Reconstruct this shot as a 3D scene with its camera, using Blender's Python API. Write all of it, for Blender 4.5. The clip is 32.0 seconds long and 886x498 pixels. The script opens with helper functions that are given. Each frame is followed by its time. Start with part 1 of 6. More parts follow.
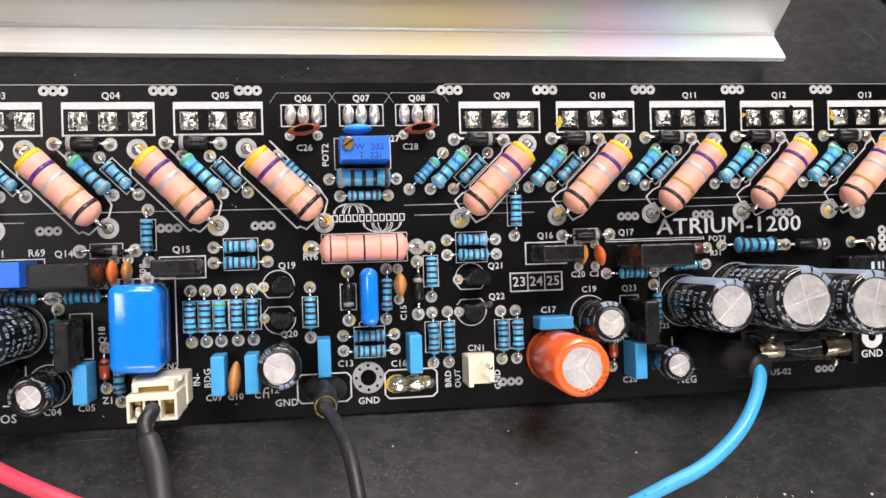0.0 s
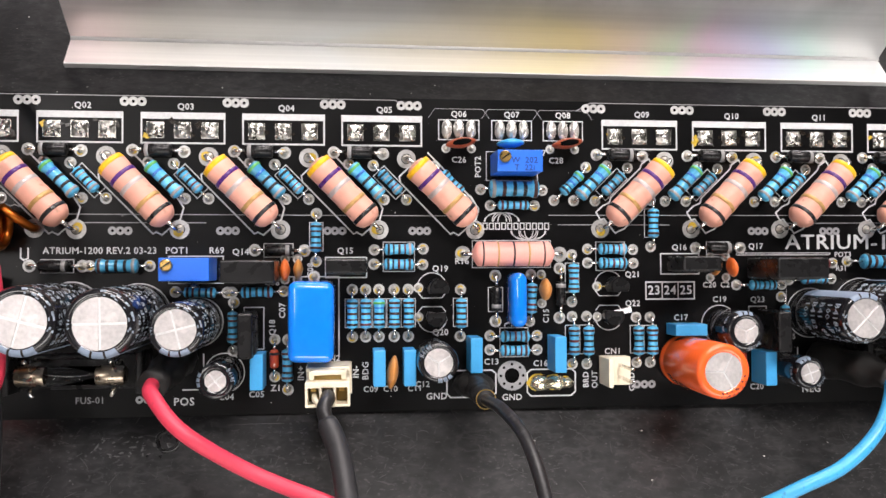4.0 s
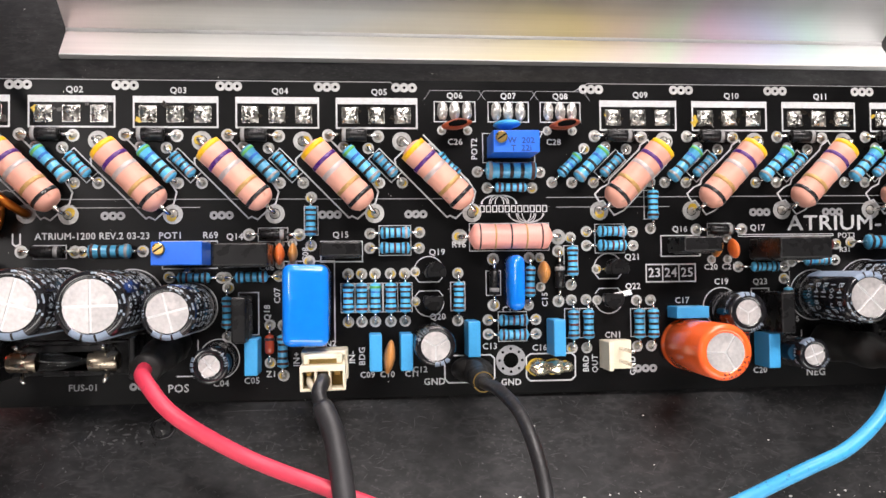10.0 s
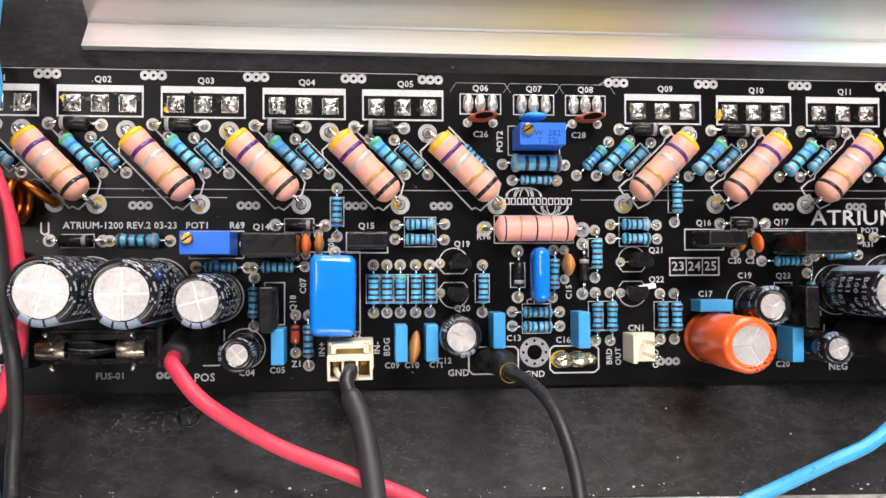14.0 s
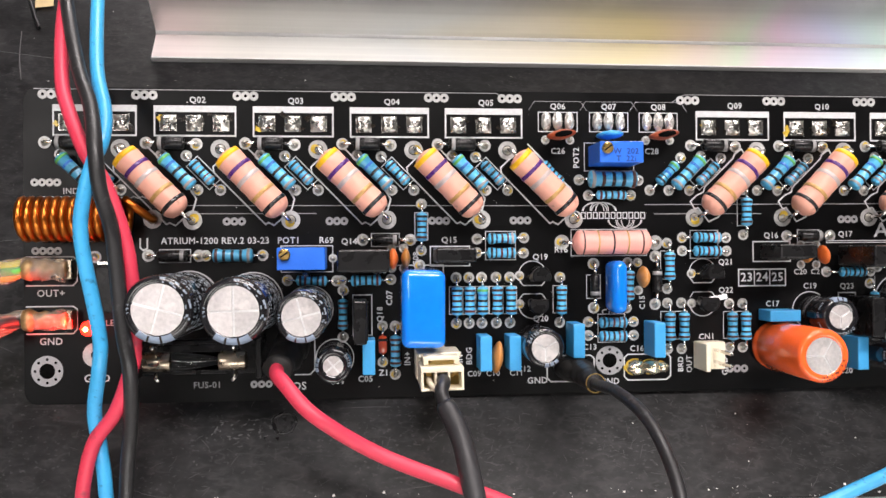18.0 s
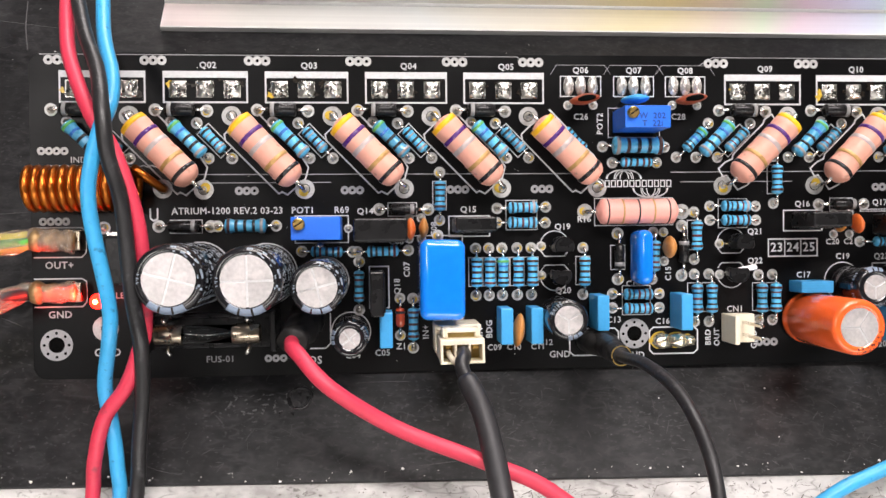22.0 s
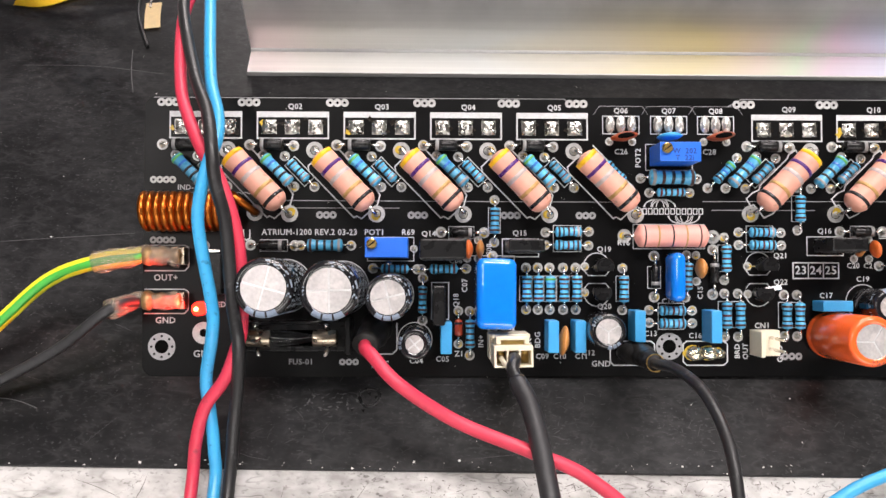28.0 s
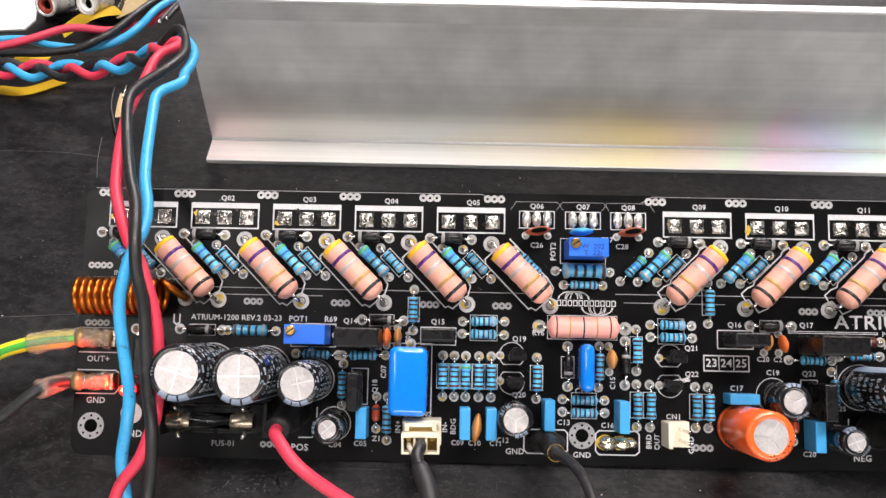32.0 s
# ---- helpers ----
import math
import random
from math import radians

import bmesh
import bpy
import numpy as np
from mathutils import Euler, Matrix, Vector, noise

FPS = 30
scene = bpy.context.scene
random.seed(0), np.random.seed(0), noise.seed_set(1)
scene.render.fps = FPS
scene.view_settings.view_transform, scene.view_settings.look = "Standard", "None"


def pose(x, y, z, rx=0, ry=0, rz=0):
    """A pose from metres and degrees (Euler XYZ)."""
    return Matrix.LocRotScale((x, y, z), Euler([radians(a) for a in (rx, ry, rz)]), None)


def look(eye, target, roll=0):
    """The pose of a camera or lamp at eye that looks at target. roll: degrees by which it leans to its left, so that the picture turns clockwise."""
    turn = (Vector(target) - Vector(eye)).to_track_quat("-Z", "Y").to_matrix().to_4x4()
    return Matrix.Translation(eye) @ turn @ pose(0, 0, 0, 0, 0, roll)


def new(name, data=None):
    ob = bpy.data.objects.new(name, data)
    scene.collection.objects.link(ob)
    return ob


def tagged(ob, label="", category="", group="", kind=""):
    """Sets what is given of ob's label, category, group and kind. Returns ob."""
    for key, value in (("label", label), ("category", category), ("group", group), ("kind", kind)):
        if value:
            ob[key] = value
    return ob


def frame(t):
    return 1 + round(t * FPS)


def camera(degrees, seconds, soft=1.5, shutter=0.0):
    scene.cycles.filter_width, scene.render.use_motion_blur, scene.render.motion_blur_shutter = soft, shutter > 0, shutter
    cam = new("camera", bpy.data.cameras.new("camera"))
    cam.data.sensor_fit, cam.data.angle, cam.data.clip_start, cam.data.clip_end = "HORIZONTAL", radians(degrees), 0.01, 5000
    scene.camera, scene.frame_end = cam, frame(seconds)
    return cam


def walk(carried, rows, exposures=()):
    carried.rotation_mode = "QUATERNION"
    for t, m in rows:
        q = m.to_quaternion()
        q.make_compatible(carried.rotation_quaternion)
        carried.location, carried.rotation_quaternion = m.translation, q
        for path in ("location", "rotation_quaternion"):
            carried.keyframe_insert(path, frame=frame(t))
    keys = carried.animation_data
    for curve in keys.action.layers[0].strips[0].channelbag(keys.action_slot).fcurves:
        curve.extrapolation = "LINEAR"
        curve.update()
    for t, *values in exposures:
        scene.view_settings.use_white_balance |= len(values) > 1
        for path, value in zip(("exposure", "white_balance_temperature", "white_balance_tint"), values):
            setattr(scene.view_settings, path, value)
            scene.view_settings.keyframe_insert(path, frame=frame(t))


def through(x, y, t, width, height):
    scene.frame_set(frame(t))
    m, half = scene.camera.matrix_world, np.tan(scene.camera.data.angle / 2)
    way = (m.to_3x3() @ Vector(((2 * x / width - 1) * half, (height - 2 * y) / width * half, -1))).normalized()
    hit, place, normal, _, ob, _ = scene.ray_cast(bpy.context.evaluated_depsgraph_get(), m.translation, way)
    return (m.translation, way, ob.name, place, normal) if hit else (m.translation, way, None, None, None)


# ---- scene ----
cam = camera(56.02, 32.0, soft=1.5)
# seconds, place in metres, turn in degrees
PATH = [
    (0.0, -0.00900, -0.11924, 0.14912, 37.759, -6.428, -5.952),
    (0.5, -0.00844, -0.11815, 0.14664, 37.830, -6.780, -6.236),
    (1.0, -0.00882, -0.12182, 0.14684, 37.966, -6.894, -6.329),
    (1.5, -0.00788, -0.11972, 0.14494, 38.094, -6.990, -6.199),
    (2.0, -0.00256, -0.11896, 0.14525, 38.348, -6.902, -5.918),
    (2.5, 0.00019, -0.11837, 0.14576, 38.587, -6.777, -5.567),
    (3.0, -0.00796, -0.12468, 0.15537, 38.664, -6.464, -4.861),
    (3.5, -0.02450, -0.12607, 0.15488, 38.615, -5.768, -3.762),
    (5.5, -0.03723, -0.12518, 0.15481, 38.232, -4.846, -2.507),
    (6.0, -0.03371, -0.12731, 0.15405, 38.460, -4.642, -2.725),
    (6.5, -0.03565, -0.12858, 0.15536, 38.400, -4.745, -2.923),
    (7.0, -0.03402, -0.12760, 0.15261, 38.851, -4.730, -2.862),
    (7.5, -0.03662, -0.12708, 0.15075, 38.698, -4.861, -2.821),
    (8.0, -0.03412, -0.12602, 0.14952, 38.468, -4.818, -2.602),
    (8.5, -0.03361, -0.12870, 0.15008, 38.666, -4.873, -2.651),
    (9.0, -0.03255, -0.12870, 0.15101, 38.663, -4.822, -2.752),
    (9.5, -0.03308, -0.12878, 0.15066, 38.859, -4.677, -2.883),
    (10.0, -0.02972, -0.12814, 0.15047, 38.880, -4.616, -3.201),
    (10.5, -0.01749, -0.12944, 0.15468, 39.367, -4.698, -3.690),
    (11.0, -0.01329, -0.12662, 0.15373, 38.385, -4.752, -3.730),
    (11.5, -0.01458, -0.12724, 0.15211, 39.414, -4.701, -3.636),
    (12.0, -0.04091, -0.12943, 0.15478, 38.664, -4.630, -2.990),
    (12.5, -0.04207, -0.12555, 0.15535, 37.595, -4.553, -2.646),
    (13.0, -0.03612, -0.12873, 0.15470, 38.581, -4.565, -2.647),
    (13.5, -0.03389, -0.12894, 0.15169, 38.659, -4.576, -2.713),
    (15.5, -0.03694, -0.13037, 0.14861, 38.682, -5.306, -2.753),
    (16.0, -0.03839, -0.12788, 0.14957, 38.097, -5.373, -2.827),
    (16.5, -0.04003, -0.12522, 0.14881, 38.197, -5.212, -2.946),
    (17.0, -0.04167, -0.12530, 0.15894, 38.065, -4.910, -2.973),
    (17.5, -0.04859, -0.12521, 0.15863, 37.827, -4.746, -2.874),
    (18.0, -0.05129, -0.12778, 0.15778, 37.522, -4.555, -2.755),
    (18.5, -0.05331, -0.12604, 0.15483, 37.306, -4.559, -2.652),
    (19.0, -0.05477, -0.12873, 0.15580, 37.295, -4.322, -2.538),
    (19.5, -0.05320, -0.12650, 0.15483, 36.871, -4.206, -2.508),
    (20.0, -0.05127, -0.12592, 0.15365, 36.732, -3.900, -2.377),
    (20.5, -0.05026, -0.12581, 0.15386, 36.439, -3.872, -2.396),
    (21.0, -0.05263, -0.12357, 0.14956, 36.257, -3.907, -2.409),
    (21.5, -0.05237, -0.12467, 0.15194, 35.958, -3.901, -2.400),
    (22.0, -0.05241, -0.12659, 0.15148, 36.396, -3.837, -2.471),
    (22.5, -0.05128, -0.12637, 0.15181, 36.382, -3.671, -2.393),
    (23.0, -0.05158, -0.12802, 0.15339, 36.531, -3.773, -2.494),
    (23.5, -0.05113, -0.12733, 0.15233, 36.588, -3.735, -2.535),
    (24.0, -0.05127, -0.12460, 0.15255, 36.641, -3.735, -2.525),
    (24.5, -0.04942, -0.12334, 0.15228, 36.655, -3.799, -2.728),
    (26.5, -0.04301, -0.14571, 0.16643, 37.648, -2.757, -2.434),
    (27.0, -0.04742, -0.14684, 0.16553, 37.763, -2.338, -1.770),
    (27.5, -0.05212, -0.14187, 0.15998, 38.179, -2.004, -0.903),
    (28.0, -0.05482, -0.14297, 0.16682, 38.777, -1.464, 0.195),
    (28.5, -0.04855, -0.14371, 0.17032, 39.950, -1.152, 1.019),
    (29.0, -0.04834, -0.14714, 0.17732, 41.357, -0.969, 1.574),
    (29.5, -0.04530, -0.14867, 0.17895, 42.356, -0.747, 1.859),
    (30.0, -0.04639, -0.14560, 0.17720, 43.208, -0.723, 1.958),
    (30.5, -0.04506, -0.14381, 0.17593, 43.522, -0.547, 2.047),
    (31.0, -0.03552, -0.14773, 0.17741, 43.577, -0.776, 1.989),
    (31.5, -0.03435, -0.14743, 0.17835, 43.690, -0.768, 2.051),
    (32.0, -0.03109, -0.14456, 0.17652, 43.544, -0.931, 1.899),
]
walk(cam, [(t, pose(x, y, z, rx, ry, rz)) for t, x, y, z, rx, ry, rz in PATH])

# ---- light: a workshop room with white lamp panels in its ceiling ----
world = bpy.data.worlds.new("world")
scene.world = world
world.use_nodes = True
world.node_tree.nodes["Background"].inputs[0].default_value = (0.9, 0.95, 1.0, 1)
world.node_tree.nodes["Background"].inputs[1].default_value = 0.1
scene.view_settings.exposure = 0.15


def lamp(name, x, y, z, sx, sy, watts, aim, colour=(1, 0.905, 0.89)):
    data = bpy.data.lights.new(name, "AREA")
    data.shape, data.size, data.size_y, data.energy, data.color = "RECTANGLE", sx, sy, watts, colour
    ob = new(name, data)
    ob.matrix_world = look((x, y, z), aim)
    return ob


PANELS = ((0.35, 1.95, 1.6, 0.36, 76), (0.25, 0.05, 1.2, 0.30, 31), (-0.92, -0.98, 0.5, 0.7, 7.0))
for lx, ly, sx, sy, watts in PANELS:
    lamp("ceiling_lamp", lx, ly, 1.68, sx, sy, watts, (lx, ly, 0))
# unseen fill panel in the south wall, added to brighten the angle's front
FILL_PANEL = (0.45, -1.66, 0.62, 1.9, 0.55)
lamp("front_fill_light", *FILL_PANEL, 9.5, (0.45, 0.0, 0.62), (1, 0.935, 0.905))

# ---- the board's own frame: x along it, y up its slope, z off its face ----
SLOPE = 37.12
BOARD = pose(0, 0, 0.03603, SLOPE, 0, 0) @ pose(0, 0, 0, 0, 0, 0.97)
rng = random.Random(7)


# ---- materials ----
def mat(name, base, rough=0.5, metal=0.0, spread=0.12, scale=400.0, bump=0.0, fine=2500.0, coat=0.0, vary=0.0, glow=0.0, spec=0.5):
    """A surface with colour that wanders at two scales, and a fine relief. scale and fine: per metre."""
    m = bpy.data.materials.new(name)
    m.use_nodes = True
    nt = m.node_tree
    p = nt.nodes["Principled BSDF"]
    p.inputs["Metallic"].default_value = metal
    p.inputs["Coat Weight"].default_value = coat
    p.inputs["Specular IOR Level"].default_value = spec
    p.inputs["Coat Roughness"].default_value = 0.12
    tc = nt.nodes.new("ShaderNodeTexCoord")
    n1, n2 = nt.nodes.new("ShaderNodeTexNoise"), nt.nodes.new("ShaderNodeTexNoise")
    for n, s in ((n1, scale), (n2, fine)):
        n.inputs["Scale"].default_value, n.inputs["Detail"].default_value = s, 4
        nt.links.new(tc.outputs["Object"], n.inputs["Vector"])
    add = nt.nodes.new("ShaderNodeMath")
    add.operation = "ADD"
    nt.links.new(n1.outputs["Fac"], add.inputs[0])
    nt.links.new(n2.outputs["Fac"], add.inputs[1])
    ramp = nt.nodes.new("ShaderNodeMapRange")
    ramp.inputs["From Min"].default_value, ramp.inputs["From Max"].default_value = 0.6, 1.4
    ramp.inputs["To Min"].default_value, ramp.inputs["To Max"].default_value = 1 - spread, 1 + spread
    nt.links.new(add.outputs[0], ramp.inputs["Value"])
    if vary:
        info = nt.nodes.new("ShaderNodeObjectInfo")
        each = nt.nodes.new("ShaderNodeMapRange")
        each.inputs["To Min"].default_value, each.inputs["To Max"].default_value = 1 - vary, 1 + vary
        nt.links.new(info.outputs["Random"], each.inputs["Value"])
        times = nt.nodes.new("ShaderNodeMath")
        times.operation = "MULTIPLY"
        nt.links.new(ramp.outputs["Result"], times.inputs[0])
        nt.links.new(each.outputs["Result"], times.inputs[1])
        factor = times.outputs[0]
    else:
        factor = ramp.outputs["Result"]
    mul = nt.nodes.new("ShaderNodeVectorMath")
    mul.operation = "SCALE"
    mul.inputs[0].default_value = base
    nt.links.new(factor, mul.inputs["Scale"])
    nt.links.new(mul.outputs["Vector"], p.inputs["Base Color"])
    rr = nt.nodes.new("ShaderNodeMapRange")
    rr.inputs["From Min"].default_value, rr.inputs["From Max"].default_value = 0.3, 0.7
    rr.inputs["To Min"].default_value, rr.inputs["To Max"].default_value = max(0.02, rough * 0.8), min(1, rough * 1.2)
    nt.links.new(n1.outputs["Fac"], rr.inputs["Value"])
    nt.links.new(rr.outputs["Result"], p.inputs["Roughness"])
    if bump:
        b = nt.nodes.new("ShaderNodeBump")
        b.inputs["Strength"].default_value, b.inputs["Distance"].default_value = bump, 0.0002
        nt.links.new(n2.outputs["Fac"], b.inputs["Height"])
        nt.links.new(b.outputs["Normal"], p.inputs["Normal"])
    if glow:
        p.inputs["Emission Color"].default_value = (*base, 1)
        p.inputs["Emission Strength"].default_value = glow
    return m


def glassy(name, base, through, rough=0.1, ior=1.45):
    m = mat(name, base, rough, spread=0.05)
    m.node_tree.nodes["Principled BSDF"].inputs["Transmission Weight"].default_value = through
    m.node_tree.nodes["Principled BSDF"].inputs["IOR"].default_value = ior
    return m


def scratched(name, base, mark, rough, lines, width, specks, smudge, tint, veins=1.0):
    """A worn plane: smudges, hair scratches in several directions and specks of dust."""
    m = bpy.data.materials.new(name)
    m.use_nodes = True
    nt = m.node_tree
    p = nt.nodes["Principled BSDF"]
    tc = nt.nodes.new("ShaderNodeTexCoord")

    def noisy(scale, detail, turn, stretch):
        mp = nt.nodes.new("ShaderNodeMapping")
        mp.inputs["Rotation"].default_value = (0, 0, radians(turn))
        mp.inputs["Scale"].default_value = (1, stretch, 1)
        mp.inputs["Location"].default_value = (turn * 0.37, turn * 0.11, 0)
        n = nt.nodes.new("ShaderNodeTexNoise")
        n.inputs["Scale"].default_value, n.inputs["Detail"].default_value = scale, detail
        nt.links.new(tc.outputs["Object"], mp.inputs["Vector"])
        nt.links.new(mp.outputs["Vector"], n.inputs["Vector"])
        return n.outputs["Fac"]

    def band(value, lo, hi, a=0.0, b=1.0):
        r = nt.nodes.new("ShaderNodeMapRange")
        for key, v in (("From Min", lo), ("From Max", hi), ("To Min", a), ("To Max", b)):
            r.inputs[key].default_value = v
        nt.links.new(value, r.inputs["Value"])
        return r.outputs["Result"]

    def calc(op, a, b):
        n = nt.nodes.new("ShaderNodeMath")
        n.operation = op
        for i, v in enumerate((a, b)):
            if isinstance(v, (int, float)):
                n.inputs[i].default_value = v
            else:
                nt.links.new(v, n.inputs[i])
        return n.outputs[0]

    hair = 0.0
    for turn, scale, stretch in lines:  # worn creases
        f = noisy(scale, 2, turn, stretch)
        line = band(calc("ABSOLUTE", calc("SUBTRACT", f, 0.5), 0), 0.0, width, 1.0, 0.0)
        patch = band(noisy(scale * 0.9 + 12, 2, turn + 61, 1), 0.5, 0.62)
        hair = calc("MAXIMUM", hair, calc("MULTIPLY", calc("MULTIPLY", line, patch), veins))
    vor = nt.nodes.new("ShaderNodeTexVoronoi")
    vor.inputs["Scale"].default_value = specks
    nt.links.new(tc.outputs["Object"], vor.inputs["Vector"])
    dot = calc("MULTIPLY", band(vor.outputs["Distance"], 0.05, 0.09, 1.0, 0.0), band(noisy(specks * 0.31, 1, 20, 1), 0.55, 0.6))
    stain = band(calc("MULTIPLY", noisy(30, 7, 5, 1.0), noisy(240, 9, 12, 1.6)), 0.19, 0.38)
    fleck = calc("MULTIPLY", band(noisy(900, 3, 33, 1.5), 0.58, 0.68), band(noisy(70, 3, 71, 1.0), 0.40, 0.62, 0.12, 0.5))
    fac = calc("MINIMUM", calc("ADD", calc("MAXIMUM", hair, calc("MAXIMUM", fleck, dot)), calc("MULTIPLY", stain, smudge)), 1.0)
    mix = nt.nodes.new("ShaderNodeMix")
    mix.data_type = "RGBA"
    mix.inputs[6].default_value, mix.inputs[7].default_value = (*base, 1), (*mark, 1)
    nt.links.new(fac, mix.inputs[0])
    nt.links.new(mix.outputs[2], p.inputs["Base Color"])
    p.inputs["Specular IOR Level"].default_value = 0.24
    nt.links.new(band(stain, 0, 1, rough, tint), p.inputs["Roughness"])
    b = nt.nodes.new("ShaderNodeBump")
    b.inputs["Strength"].default_value, b.inputs["Distance"].default_value = 0.11, 0.0002
    nt.links.new(calc("ADD", noisy(1800, 3, 0, 1), calc("MULTIPLY", noisy(300, 5, 0, 1.3), 0.6)), b.inputs["Height"])
    nt.links.new(b.outputs["Normal"], p.inputs["Normal"])
    return m


def brushed(name, plain=False):
    """Rolled aluminium: fine lines along its length, rainbow hues and mirrored sheen painted in."""
    m = bpy.data.materials.new(name)
    m.use_nodes = True
    nt = m.node_tree
    p = nt.nodes["Principled BSDF"]
    p.inputs["Metallic"].default_value = 0.44
    tc = nt.nodes.new("ShaderNodeTexCoord")
    mp, wide = nt.nodes.new("ShaderNodeMapping"), nt.nodes.new("ShaderNodeMapping")
    mp.inputs["Scale"].default_value = (3, 420, 420)
    wide.inputs["Scale"].default_value = (13, 14, 22)
    fine, hue = nt.nodes.new("ShaderNodeTexNoise"), nt.nodes.new("ShaderNodeTexNoise")
    fine.inputs["Scale"].default_value, fine.inputs["Detail"].default_value = 1.5, 4
    hue.inputs["Scale"].default_value, hue.inputs["Detail"].default_value = 1.0, 1
    for a, b in ((mp, fine), (wide, hue)):
        nt.links.new(tc.outputs["Object"], a.inputs["Vector"])
        nt.links.new(a.outputs["Vector"], b.inputs["Vector"])
    # pastel hues along x; low on the plate they paint the mirrored foot
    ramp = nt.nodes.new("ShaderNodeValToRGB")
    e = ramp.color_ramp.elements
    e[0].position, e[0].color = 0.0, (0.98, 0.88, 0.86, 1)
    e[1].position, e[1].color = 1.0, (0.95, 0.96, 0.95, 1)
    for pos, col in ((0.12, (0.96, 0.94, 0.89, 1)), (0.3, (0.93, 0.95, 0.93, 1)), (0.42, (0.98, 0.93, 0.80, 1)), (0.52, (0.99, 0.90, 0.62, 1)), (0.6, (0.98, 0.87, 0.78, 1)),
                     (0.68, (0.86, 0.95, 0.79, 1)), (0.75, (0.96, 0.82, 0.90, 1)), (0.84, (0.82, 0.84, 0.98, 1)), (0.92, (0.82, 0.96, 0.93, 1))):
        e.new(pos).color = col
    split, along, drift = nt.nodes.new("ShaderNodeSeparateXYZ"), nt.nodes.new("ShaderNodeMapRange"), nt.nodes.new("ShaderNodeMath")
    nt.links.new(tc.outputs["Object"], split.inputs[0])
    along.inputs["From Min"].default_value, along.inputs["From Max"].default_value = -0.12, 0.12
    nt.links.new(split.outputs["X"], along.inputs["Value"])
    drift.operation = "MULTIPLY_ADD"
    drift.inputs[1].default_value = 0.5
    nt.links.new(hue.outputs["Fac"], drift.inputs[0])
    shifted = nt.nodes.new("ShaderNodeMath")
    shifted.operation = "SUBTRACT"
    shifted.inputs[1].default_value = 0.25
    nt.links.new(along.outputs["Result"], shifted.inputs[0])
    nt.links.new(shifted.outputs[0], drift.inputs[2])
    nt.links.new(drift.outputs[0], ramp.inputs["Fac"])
    shade = nt.nodes.new("ShaderNodeMapRange")
    shade.inputs["To Min"].default_value, shade.inputs["To Max"].default_value = 0.83, 1.04
    nt.links.new(fine.outputs["Fac"], shade.inputs["Value"])
    mul = nt.nodes.new("ShaderNodeVectorMath")
    mul.operation = "SCALE"
    # greyer above 9 to 22 mm: the plate's dark reflections as tint
    parts = nt.nodes.new("ShaderNodeSeparateXYZ")
    nt.links.new(tc.outputs["Object"], parts.inputs[0])
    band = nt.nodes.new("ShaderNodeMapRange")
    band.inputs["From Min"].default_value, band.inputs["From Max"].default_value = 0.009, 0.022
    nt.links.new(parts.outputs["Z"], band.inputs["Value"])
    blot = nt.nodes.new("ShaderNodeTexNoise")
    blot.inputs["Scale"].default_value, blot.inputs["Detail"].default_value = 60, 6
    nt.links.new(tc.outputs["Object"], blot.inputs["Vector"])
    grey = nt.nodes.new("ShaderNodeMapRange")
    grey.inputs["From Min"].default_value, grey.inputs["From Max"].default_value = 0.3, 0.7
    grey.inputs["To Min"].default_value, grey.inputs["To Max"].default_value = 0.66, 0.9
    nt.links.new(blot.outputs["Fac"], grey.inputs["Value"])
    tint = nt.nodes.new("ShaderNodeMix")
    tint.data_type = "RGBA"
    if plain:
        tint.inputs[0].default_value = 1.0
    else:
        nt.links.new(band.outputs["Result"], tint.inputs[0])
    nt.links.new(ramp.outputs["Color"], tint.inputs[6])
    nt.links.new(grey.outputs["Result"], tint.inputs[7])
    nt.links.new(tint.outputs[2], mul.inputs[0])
    nt.links.new(shade.outputs["Result"], mul.inputs["Scale"])
    nt.links.new(mul.outputs["Vector"], p.inputs["Base Color"])
    rr = nt.nodes.new("ShaderNodeMapRange")
    rr.inputs["To Min"].default_value, rr.inputs["To Max"].default_value = 0.30, 0.40
    nt.links.new(fine.outputs["Fac"], rr.inputs["Value"])
    nt.links.new(rr.outputs["Result"], p.inputs["Roughness"])
    b = nt.nodes.new("ShaderNodeBump")
    b.inputs["Strength"].default_value, b.inputs["Distance"].default_value = 0.006, 0.0001
    nt.links.new(fine.outputs["Fac"], b.inputs["Height"])
    nt.links.new(b.outputs["Normal"], p.inputs["Normal"])
    return m


